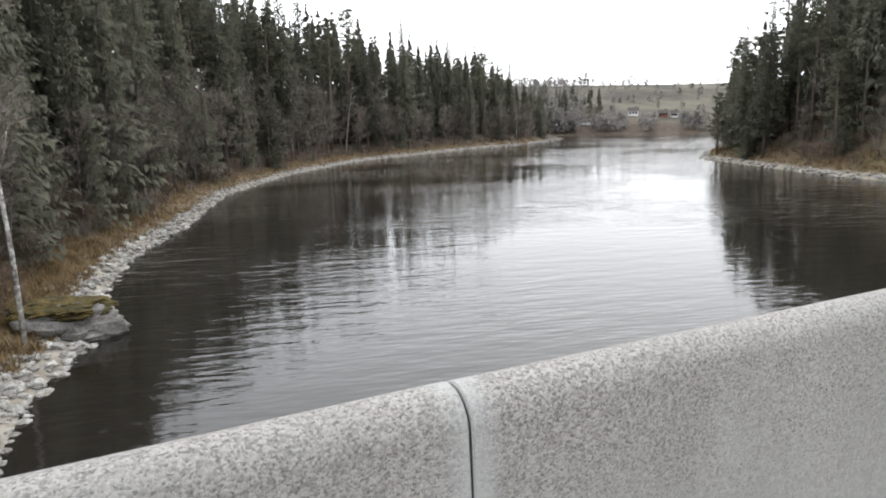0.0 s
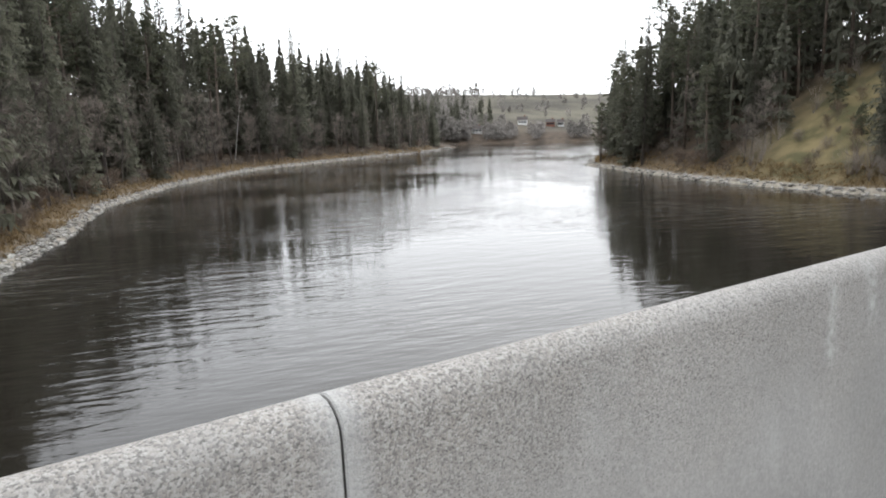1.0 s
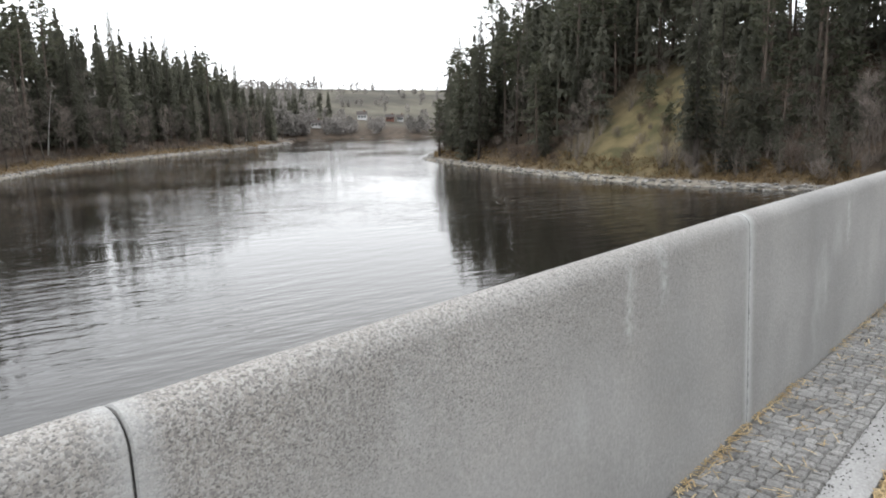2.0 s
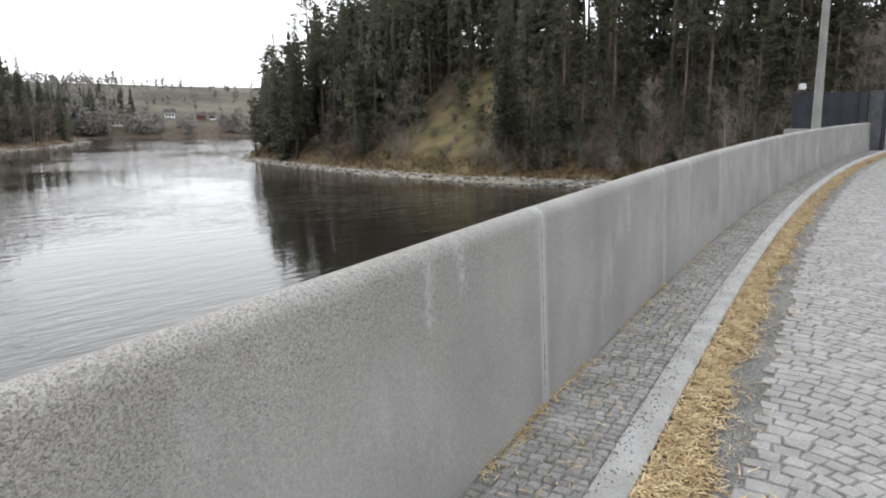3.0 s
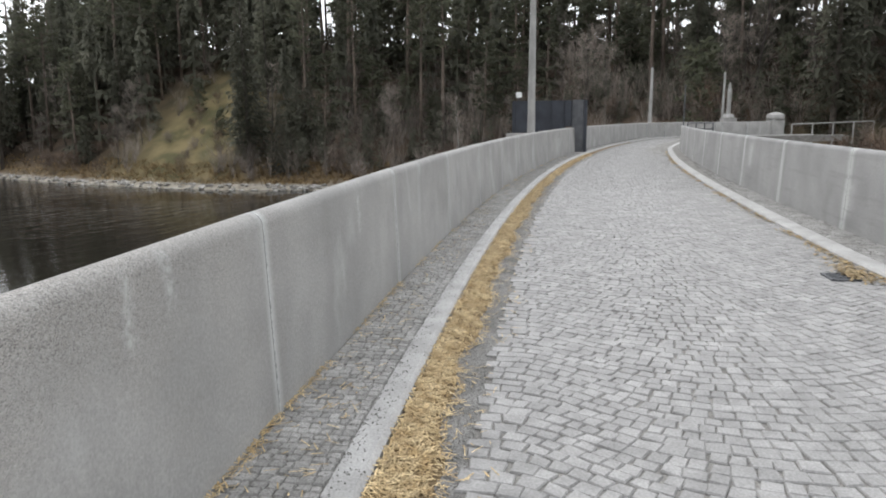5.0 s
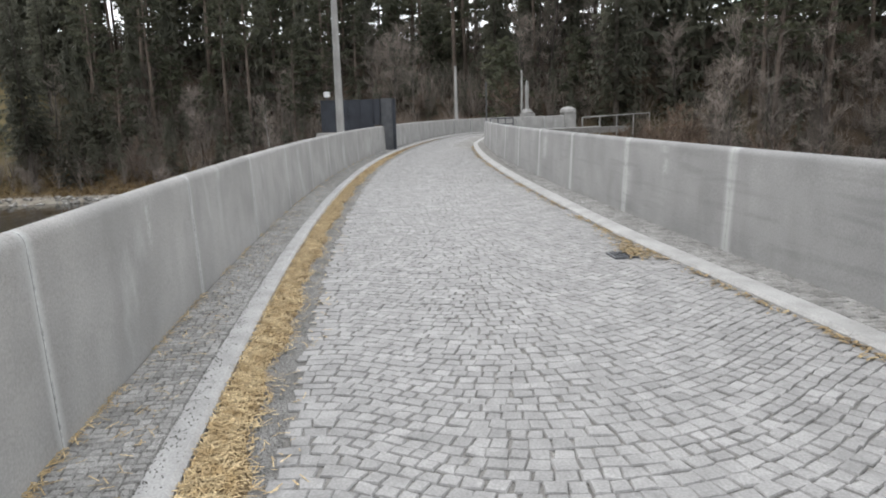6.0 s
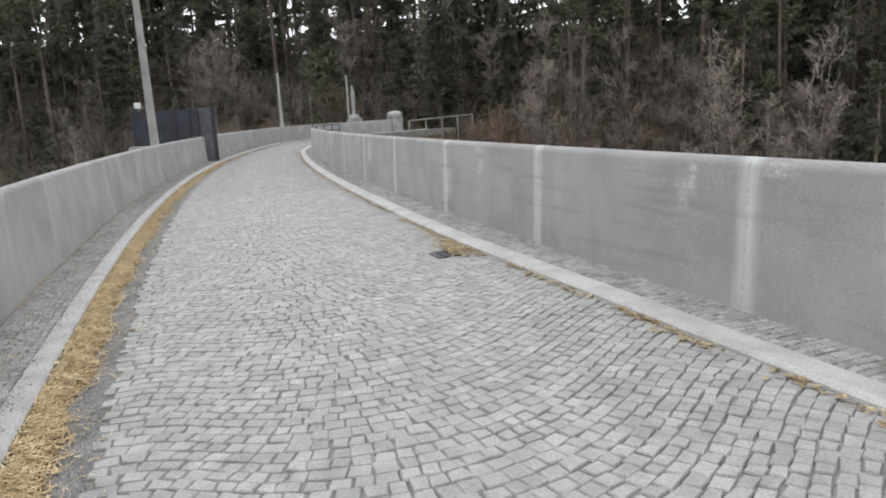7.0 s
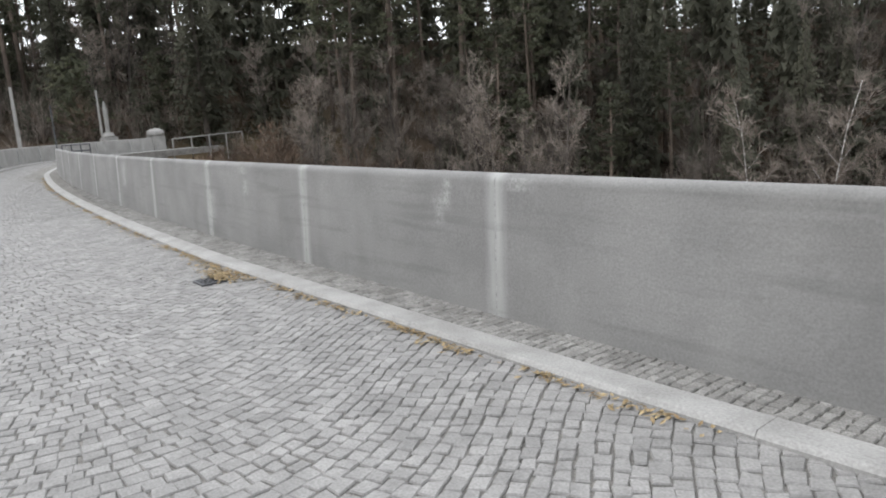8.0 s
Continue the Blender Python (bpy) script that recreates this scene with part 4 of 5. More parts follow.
for k in range(80):
    y = rng.uniform(-95, 110)
    foot = 88 + max(0, (y - 60) * 0.38) if y > 20 else (80 + (y + 14) * 0.235 if y > -14 else 80 - (-14 - y) * 1.05)
    x = foot + rng.uniform(-1, 6)
    if lake_distance(np.array([x]), np.array([y]))[0] > 2.5 and math.hypot(x - 62, y + 17) > 12.5 and not clear_at(x, y):
        plant(rng.choice(SHRUBS), x, y, rng.uniform(0.6, 1.2))


def bush(r, h, n):
    """Thin bare rods that spread from one root and fork."""
    tris = []
    for k in range(n):
        a, lean = r.random() * 6.283, r.uniform(0.1, 0.75)
        d = Vector((math.cos(a) * lean, math.sin(a) * lean, 1)).normalized()
        w = Vector((-math.sin(a), math.cos(a), 0))
        L = h * r.uniform(0.6, 1.1)
        tip = d * L + Vector((0, 0, -0.1 * L * lean))
        tris.append([-w * 0.022, tip, w * 0.022])
        for j in range(5):
            p = tip * r.uniform(0.3, 0.95)
            e = p + (d + Vector((r.uniform(-1, 1), r.uniform(-1, 1), r.uniform(-0.1, 0.6)))) * L * r.uniform(0.12, 0.3)
            q = Vector((r.uniform(-1, 1), r.uniform(-1, 1), 0)).normalized() * 0.014
            tris.append([p - q, e, p + q])
    return np.array([[tuple(v) for v in t] for t in tris])


def undergrowth():
    r = random.Random(77)
    kinds = [bush(r, r.uniform(2.4, 3.6), 15) for _ in range(6)]
    out = []
    while len(out) < 1500:
        y = r.uniform(-100, 62)
        foot = 88 if y > 20 else (80 + (y + 14) * 0.235 if y > -14 else 80 - (-14 - y) * 1.05)
        x = foot + 40 * r.random() ** 1.4
        if math.hypot(x, y) < 44 or clear_at(x, y) or lake_distance(np.array([x]), np.array([y]))[0] < 3:
            out.append(None)
            continue
        a, k = r.random() * 6.283, r.uniform(0.7, 1.7)
        rot = np.array([[math.cos(a), -math.sin(a), 0], [math.sin(a), math.cos(a), 0], [0, 0, 1]]) * k
        z = float(ground_z(np.array([x]), np.array([y]))[0])
        out.append(r.choice(kinds) @ rot.T + np.array([x, y, z - 0.1]))
    v = np.concatenate([o for o in out if o is not None]).reshape(-1, 3)
    me = bpy.data.meshes.new("undergrowth")
    me.from_pydata(v.tolist(), [], np.arange(len(v)).reshape(-1, 3).tolist())
    me.materials.append(M_TWIG)
    tagged(new("undergrowth", me), "leafless brown thicket under the trees of the slope", "undergrowth", kind="stuff")


undergrowth()


# far shore woods and crest trees, too far to count
def far_woods():
    tris = []
    r2 = random.Random(3)
    spots = []
    for k in range(1500):
        a = math.radians(r2.uniform(33, 72))
        dist = 348 + 170 * r2.random() ** 2.2
        wood = a > math.radians(53) or a < math.radians(42.5)
        if not wood and r2.random() < 0.55:
            continue
        spots.append((a, dist, r2.uniform(6, 14) if wood else r2.uniform(2.5, 7), r2.random() < (0.5 if wood else 0.2)))
    for k in range(230):
        spots.append((math.radians(r2.uniform(30, 66)), r2.uniform(500, 620), r2.uniform(4, 9), r2.random() < 0.2))
    far = SH[19:23]
    for k in range(330):
        i = r2.randint(0, len(far) - 2)
        t = r2.random()
        p = far[i] * (1 - t) + far[i + 1] * t
        p = p * (1 + r2.uniform(2, 30) / np.hypot(*p))
        spots.append((math.atan2(p[1], p[0]), float(np.hypot(*p)), r2.uniform(2.5, 7), r2.random() < 0.25))
    for a, dist, h, conifer in spots:
        x, y = dist * math.cos(a), dist * math.sin(a)
        if lake_distance(np.array([x]), np.array([y]))[0] < 5:
            continue
        if before_house(x, y):
            continue
        if 415 < dist < 540 and 42.5 < math.degrees(a) < 51.5 and r2.random() < 0.5:
            continue
        if dist > 380 and float(lumps(np.array([x]), np.array([y]), 22, 2.1)[0]) < -0.12 and math.degrees(a) < 53:
            continue
        z = float(ground_z(np.array([x]), np.array([y]))[0])
        n = 80
        for j in range(n):
            f = r2.random()
            if conifer:
                rad = 0.22 * h * (1 - f) + 0.1
            else:
                rad = 0.36 * h * math.sin(math.pi * min(0.97, 0.15 + f * 0.85))
            b = r2.random() * 6.283
            o = Vector((x + rad * math.cos(b) * r2.random() ** 0.5, y + rad * math.sin(b) * r2.random() ** 0.5, z + f * h))
            u = Vector((r2.gauss(0, 1), r2.gauss(0, 1), r2.gauss(0.4, 0.7))).normalized() * r2.uniform(0.7, 1.8)
            v = u.orthogonal().normalized() * r2.uniform(0.2, 0.65)
            tris.append([o - v, o + u, o + v])
    me = tri_mesh("far_woods", tris, M_HAZED_TWIG)
    tagged(new("far_woods", me), "distant grey-brown woods and hedges on the far shore", "woods", kind="stuff")


far_woods()


# ---- far houses ----
def house(x, y, z, turn, w, d, h, wall_mat, label):
    top = empty("house", pose(x, y, z, 0, 0, turn), label, "house", "houses on the far shore")
    part("wall", box(bmesh.new(), -w / 2, w / 2, -d / 2, d / 2, -2, h), wall_mat, top)
    bm = bmesh.new()
    o, rh = 0.5, d * 0.42
    p = [bm.verts.new(c) for c in ((-w / 2 - o, -d / 2 - o, h - 0.2), (w / 2 + o, -d / 2 - o, h - 0.2), (w / 2 + o, d / 2 + o, h - 0.2), (-w / 2 - o, d / 2 + o, h - 0.2), (-w / 2 - o, 0, h + rh), (w / 2 + o, 0, h + rh))]
    for f in ((0, 1, 5, 4), (2, 3, 4, 5), (0, 4, 3), (1, 2, 5), (3, 2, 1, 0)):
        bm.faces.new([p[i] for i in f])
    roof = part("roof", bm, M_ROOF, top)
    part("chimney", box(bmesh.new(), w * 0.2, w * 0.2 + 0.6, -0.3, 0.3, h + 0.3, h + rh + 0.7), M_BRICKRED, roof)
    for k in (-0.3, 0.0, 0.3):
        part("window", box(bmesh.new(), k * w - 0.5, k * w + 0.5, -d / 2 - 0.06, -d / 2 + 0.05, h * 0.35, h * 0.78), M_GLASS, top)
    return top


def on_ground(x, y):
    return float(ground_z(np.array([x]), np.array([y]))[0])


for az, dist, w, d, h, mt, lab in ((53.0, 386, 5.5, 4, 2.2, M_WHITE, "white lakeside cottage with a dark roof"), (49.4, 428, 5.5, 4.5, 3.2, M_WHITE, "white two-storey house on the far hill"), (47.2, 432, 5, 4, 2.4, M_BRICKRED, "red house with a dark roof on the far hill"), (46.4, 436, 3.6, 3.6, 2.6, M_WHITE, "small white house on the far hill")):
    x, y = -1.7 + dist * math.cos(math.radians(az)), dist * math.sin(math.radians(az))
    house(x, y, on_ground(x, y), az - 90, w, d, h, mt, lab)


# ---- poles, gate, pillar ----
def lamp_pole(s, off, h, label):
    x, y = on_line(s, off)
    top = empty("pole", pose(float(x), float(y), 0), label, "pole", "poles along the dam")
    part("shaft", tube(bmesh.new(), [(0, 0, -1.2), (0, 0, 0.2), (0, 0, h)], [0.16, 0.155, 0.10], 12), M_POLE, top)
    part("base_collar", box(bmesh.new(), -0.2, 0.2, -0.35, 0.2, -0.6, -0.1, 0.02), M_POLE, top)
    part("cap", tube(bmesh.new(), [(0, 0, h), (0, 0, h + 0.05)], [0.11, 0.09], 12), M_STEEL, top)
    return top


lamp_pole(21.3, 0.58, 7.6, "tall pale grey concrete pole beside the parapet")
lamp_pole(56.3, 0.60, 5.6, "pale grey concrete pole beside the far parapet")


def gate():
    x, y = on_line(29.6, 0.0)
    top = empty("steel_gate", pose(float(x), float(y), Z_LEFT, 0, 0, math.degrees(heading(29.6))), "dark steel gate post and blue-grey screen at the parapet", "gate")
    part("post", box(bmesh.new(), -0.10, 0.10, -0.40, 0.14, 0, 2.45, 0.015), M_STEEL, top)
    part("post_edge", box(bmesh.new(), -0.06, 0.06, -0.56, -0.405, 0, 2.42, 0.01), M_BLUE, top)
    scr = part("screen", box(bmesh.new(), -0.35, 0.0, 0.45, 3.0, 0.9, 2.42, 0.02), M_BLUE, top, "blue-grey sheet-metal screen")
    part("screen_end", box(bmesh.new(), -0.35, 0.0, 0.145, 0.448, 1.2, 2.42, 0.02), M_BLUE, top)
    for k in range(5):
        part("rib", box(bmesh.new(), -0.38, -0.352, 0.5 + k * 0.58, 0.55 + k * 0.58, 0.95, 2.4), M_BLUE, scr)
    part("ledge", box(bmesh.new(), -0.75, 0.35, 0.44, 3.2, 0.60, 0.88, 0.02), M_POLE, top, "pale concrete ledge")
    part("bracket", box(bmesh.new(), -0.42, -0.36, 2.62, 2.70, 2.42, 2.56), M_STEEL, top)
    part("lamp", box(bmesh.new(), -0.52, -0.26, 2.53, 2.79, 2.56, 2.82, 0.03), M_WHITE, top, "small white lamp box")


gate()


def pillar(s, off):
    x, y = on_line(s, off)
    top = empty("pillar", pose(float(x), float(y), 0, 0, 0, math.degrees(heading(s))), "pale concrete pillar with a domed cap at the wall's end", "pillar")
    part("shaft", box(bmesh.new(), -0.6, 0.6, -0.6, 0.6, -2.5, 1.45, 0.08), M_POLE, top)
    bm = bmesh.new()
    tube(bm, [(0, 0, 1.45), (0, 0, 1.6), (0, 0, 1.85), (0, 0, 2.02), (0, 0, 2.08)], [0.74, 0.78, 0.74, 0.45, 0.08], 20)
    part("cap", bm, M_POLE, top)


pillar(70.6, 0.2)


def wayside_figure():
    """A slim mast and a pale stele on a stepped plinth."""
    x, y = 72.5, -17.4
    top = empty("stone_stele", pose(float(x), float(y), on_ground(float(x), float(y))), "pale stone stele and slim mast on a plinth", "monument")
    z0 = 1.35 - on_ground(float(x), float(y))
    part("plinth", box(bmesh.new(), -0.7, 0.7, -0.65, 0.65, -1, z0 + 0.2, 0.06), M_POLE, top)
    part("step", tube(bmesh.new(), [(0, 0, z0 + 0.25), (0, 0, z0 + 0.6)], [0.62, 0.42], 14), M_POLE, top)
    bm = bmesh.new()
    tube(bm, [(0, 0, z0 + 0.5), (0.05, 0, z0 + 1.4), (0, 0, z0 + 2.6), (0.02, 0, z0 + 3.4), (0, 0, z0 + 3.6)], [0.24, 0.20, 0.23, 0.13, 0.05], 7)
    for v in bm.verts:
        v.co += noise.noise_vector(v.co * 2.3) * 0.07
    part("stele", bm, M_POLE, top)
    part("mast", tube(bmesh.new(), [(0.25, 0.5, z0 + 0.2), (0.25, 0.5, z0 + 4.6)], [0.13, 0.10], 8), M_POLE, top)


wayside_figure()


# birches at the foot of the downstream slope
for x, y, k in ((19.3, -40.6, 1.35), (18.1, -41.3, 1.5)):
    plant(BIRCHES[0], x, y, k)
for k in range(16):
    x = rng.uniform(46, 60)
    y = -24 - (60 - x) * 0.75 + rng.uniform(-3.5, 3.5)
    plant(SHRUBS[0 if k % 3 else 2], x, y, rng.uniform(1.1, 1.9))


# bare trees in front of the conifers on the downstream slope
for k in range(26):
    a, dist = math.radians(rng.uniform(-49, -23)), rng.uniform(55, 70)
    x, y = dist * math.cos(a), dist * math.sin(a)
    if not clear_at(x, y):
        plant(rng.choice(BARES), x, y, rng.uniform(0.8, 1.25))


# ---- rail beyond the pillar ----
def guard_rail():
    top = empty("guard_rail", Matrix(), "pale guard rail on short posts beyond the pillar", "rail")
    pts = [(66.6 + 0.75 * k, -21.5 - 2.0 * k) for k in range(5)]
    bm = bmesh.new()
    tube(bm, [(x, y, 1.0 + 0.06 * k) for k, (x, y) in enumerate(pts)], [0.06] * 5, 6)
    part("rail", bm, M_POLE, top)
    for k, (x, y) in enumerate(pts):
        z = on_ground(x, y)
        part("post", box(bmesh.new(), x - 0.05, x + 0.05, y - 0.05, y + 0.05, z - 0.3, 1.0 + 0.06 * k), M_POLE, top)


guard_rail()


# ---- stones, grass and litter of the banks ----
def stone_mesh(r, name, mt=None):
    bm = bmesh.new()
    bmesh.ops.create_icosphere(bm, subdivisions=2, radius=1.0)
    o = Vector((r.random() * 50, r.random() * 50, r.random() * 50))
    for v in bm.verts:
        k = 1 + 0.6 * noise.noise(v.co * 1.1 + o) + 0.28 * noise.noise(v.co * 2.6 + o)
        v.co = Vector((v.co.x * k, v.co.y * k * 0.8, max(-0.5, v.co.z * k * 0.55)))
    me = bpy.data.meshes.new(name)
    bm.to_mesh(me)
    bm.free()
    me.materials.append(mt or M_ROCK)
    return me


def shore_stones():
    r = random.Random(11)
    kinds = [stone_mesh(r, "boulder") for _ in range(6)]
    count = 0
    # near boulders, one by one
    while count < 280:
        s = 6 + 62 * r.random() ** 1.1
        x, y = left_bank(s, r.uniform(-0.4, 1.5))
        z = on_ground(x, y)
        ob = new("boulder", r.choice(kinds))
        k = r.uniform(0.15, 0.38)
        ob.matrix_basis = pose(x, y, z + 0.12 * k, r.uniform(-14, 14), r.uniform(-14, 14), r.uniform(0, 360)) @ Matrix.Diagonal((k, k * r.uniform(0.8, 1.2), k, 1))
        tagged(ob, "pale grey rough stone of the bank riprap", "stone", "stones of the bank")
        count += 1
    # the rest of both shores, past counting
    base = [(np.array([v.co[:] for v in m.vertices]), [tuple(p.vertices) for p in m.polygons]) for m in (stone_mesh(r, "shape") for _ in range(3))]
    low = []
    for m in range(4):
        bm = bmesh.new()
        bmesh.ops.create_icosphere(bm, subdivisions=1, radius=1.0)
        for v in bm.verts:
            v.co = Vector((v.co.x * r.uniform(0.7, 1.3), v.co.y * r.uniform(0.6, 1.1), v.co.z * r.uniform(0.4, 0.7)))
        low.append((np.array([v.co[:] for v in bm.verts]), [tuple(v.index for v in f.verts) for f in bm.faces]))
        bm.free()
    verts, faces = [], []
    spots = []
    for k in range(2400):
        s = 6 + (total - 26) * r.random() ** 1.9
        x, y = left_bank(s, r.uniform(-0.4, 1.7))
        spots.append((x, y, r.uniform(0.08, 0.24) * (1 + s / total * 1.3)))
    right = SH[24:33]
    for k in range(900):
        i = r.randint(0, len(right) - 2)
        t = r.random()
        (xa, ya), (xb, yb) = right[i], right[i + 1]
        n = math.hypot(xb - xa, yb - ya)
        q = r.uniform(-0.3, 1.5)
        spots.append((xa + (xb - xa) * t - (yb - ya) / n * q, ya + (yb - ya) * t + (xb - xa) / n * q, 0.08 + 0.45 * r.random() ** 2.5))
    zs = ground_z(np.array([p[0] for p in spots]), np.array([p[1] for p in spots]))
    for (x, y, k), z in zip(spots, zs):
        v, f = low[r.randint(0, 3)]
        a = r.random() * 6.28
        rot = np.array([[math.cos(a), -math.sin(a), 0], [math.sin(a), math.cos(a), 0], [0, 0, 1]])
        n = len(verts)
        verts += (v @ rot.T * k + np.array([x, y, z + 0.1 * k])).tolist()
        faces += [tuple(n + i for i in g) for g in f]
    ob = mesh_object("shore_stones", verts, faces, M_ROCKS)
    tagged(ob, "pale broken stones along the waterline", "stones", kind="stuff")


shore_stones()


def blades(name, spots, material, label, low, high, width):
    """Tufts of thin blades at the spots (x, y, z, size)."""
    r = random.Random(5)
    tris = []
    for x, y, z, k in spots:
        for j in range(7):
            a = r.random() * 6.283
            b = Vector((x + r.gauss(0, 0.12) * k, y + r.gauss(0, 0.12) * k, z - 0.03))
            L = r.uniform(low, high) * k
            t = b + Vector((math.cos(a) * L * 0.6, math.sin(a) * L * 0.6, L * r.uniform(0.5, 1.0)))
            w = Vector((-math.sin(a), math.cos(a), 0)) * width * k
            tris.append([b - w, t, b + w])
    me = tri_mesh(name, tris, material)
    return tagged(new(name, me), label, "grass", kind="stuff")


def dry_grass():
    r = random.Random(9)
    xy = []
    for k in range(6500):
        s = 4 + (total - 40) * r.random() ** 2.1
        xy.append((*left_bank(s, 1.2 + 4.2 * r.random() ** 1.3), r.uniform(0.6, 1.4)))
    for k in range(2600):
        xy.append((*left_bank(r.uniform(6, 48), r.uniform(1.0, 6.0)), r.uniform(0.5, 1.1)))
    right = SH[24:33]
    for k in range(2600):
        i = r.randint(0, len(right) - 2)
        t = r.random()
        (xa, ya), (xb, yb) = right[i], right[i + 1]
        n = math.hypot(xb - xa, yb - ya)
        q = r.uniform(1.8, 6.0)
        xy.append((xa + (xb - xa) * t - (yb - ya) / n * q, ya + (yb - ya) * t + (xb - xa) / n * q, r.uniform(0.8, 1.8)))
    zs = ground_z(np.array([p[0] for p in xy]), np.array([p[1] for p in xy]))
    blades("dry_grass", [(x, y, float(z), k) for (x, y, k), z in zip(xy, zs)], M_DRY, "dry yellow-brown grass above the waterline", 0.25, 0.6, 0.03)


dry_grass()


def outcrop():
    """A cracked hump of rock that juts into the lake, with moss on its back."""
    bm = bmesh.new()
    bmesh.ops.create_icosphere(bm, subdivisions=5, radius=1.0)
    for v in bm.verts:
        c = v.co.copy()
        k = 1 + 0.38 * noise.noise(c * 1.4) + 0.16 * noise.noise(c * 3.3) + 0.05 * noise.noise(c * 9)
        ledge = round(c.z * 4) / 4 - c.z
        v.co = Vector((c.x * 2.6 * k, c.y * 2.2 * k, (c.z + 0.6 * ledge) * 1.05 * k))
    me = bpy.data.meshes.new("rock_outcrop")
    bm.to_mesh(me)
    bm.free()
    me.materials.append(M_DARKROCK)
    me.shade_smooth()
    me.set_sharp_from_angle(angle=radians(38))
    ob = new("rock_outcrop", me)
    ob.matrix_basis = pose(-3.7, 36.1, -6.95, 0, 4, 25)
    tagged(ob, "low grey rock jutting into the lake, mossy on top", "rock")
    bm = bmesh.new()
    bmesh.ops.create_icosphere(bm, subdivisions=5, radius=1.0)
    for v in bm.verts:
        c = v.co.copy()
        k = 1 + 0.35 * noise.noise(c * 1.7 + Vector((3, 1, 2))) + 0.14 * noise.noise(c * 5) + 0.08 * noise.noise(c * 14)
        v.co = Vector((c.x * 2.1 * k, c.y * 1.6 * k, c.z * 0.55 * k))
    part("moss_cushion", bm, M_MOSS, ob, "thick olive-brown moss cushion").matrix_basis = pose(-0.45, -0.25, 0.72)


outcrop()


# ---- setts of the road and footways ----
def sett_arrays(cells, lift, gap, depth=0.03, seed=2, rough=0.062):
    """cells: (n, 4, 2) corners as (s, off). Returns plan corners, tops and sides."""
    r = np.random.RandomState(seed)
    n = len(cells)
    mid = cells.mean(1, keepdims=True)
    size = np.hypot(*(cells[:, 0] - cells[:, 2]).T)[:, None, None]
    cells = cells + r.uniform(-rough, rough, cells.shape) * size
    d = cells - mid
    low = mid + d * (1 - gap * 0.9 / size * 1.4)
    top = mid + d * (1 - (gap + 0.012) / size * 1.4)
    z0 = np.where(mid[:, :, 1] < OFF_KR - 0.18, Z_RIGHT, np.where(mid[:, :, 1] > OFF_KL, Z_LEFT, road_z(mid[:, :, 1])))
    dz = r.uniform(-0.003, 0.003, (n, 1)) + lift
    tilt = r.uniform(-0.002, 0.002, (n, 4))
    v = np.zeros((n, 12, 3))
    for k, (c, zz) in enumerate(((low, z0 - depth + 0 * tilt), (low, z0 + dz - 0.009 + tilt), (top, z0 + dz + tilt))):
        x, y = on_line(c[:, :, 0], c[:, :, 1])
        v[:, 4 * k:4 * k + 4] = np.stack([x, y, zz], -1)
    return v


SETT_FACES = [(0, 1, 5, 4), (1, 2, 6, 5), (2, 3, 7, 6), (3, 0, 4, 7), (4, 5, 9, 8), (5, 6, 10, 9), (6, 7, 11, 10), (7, 4, 8, 11), (8, 9, 10, 11)]


FAR_FACES = [(0, 1, 9, 8), (1, 2, 10, 9), (2, 3, 11, 10), (3, 0, 8, 11), (8, 9, 10, 11)]


def lay(name, cells, lift, gap, material, single, parent, stretch, label, limit=300):
    v = sett_arrays(cells, lift, gap, rough=0.085 if name == "sett" and lift == 0.0 else 0.10)
    mid = cells.mean(1)
    pick = np.zeros(len(cells), bool)
    if stretch:
        idx = np.where((mid[:, 0] > stretch[0]) & (mid[:, 0] < stretch[1]) & (mid[:, 1] > stretch[2]) & (mid[:, 1] < stretch[3]))[0][:limit]
        pick[idx] = True
        for i in idx:
            o = v[i].mean(0)
            ob = mesh_object(name, v[i] - o, SETT_FACES, single, parent)
            ob.location = o
    near = mid[~pick][:, 0] < 12
    rest = np.concatenate([v[~pick][near], v[~pick][~near]])
    n, n1 = len(rest), int(near.sum())
    faces = np.concatenate([(np.array(SETT_FACES)[None] + 12 * np.arange(n1)[:, None, None]).reshape(-1, 4), (np.array(FAR_FACES)[None] + 12 * np.arange(n1, n)[:, None, None]).reshape(-1, 4)])
    ob = mesh_object(name + "_field", rest.reshape(-1, 3).tolist(), faces.tolist(), material, parent)
    return tagged(ob, label, kind="stuff")


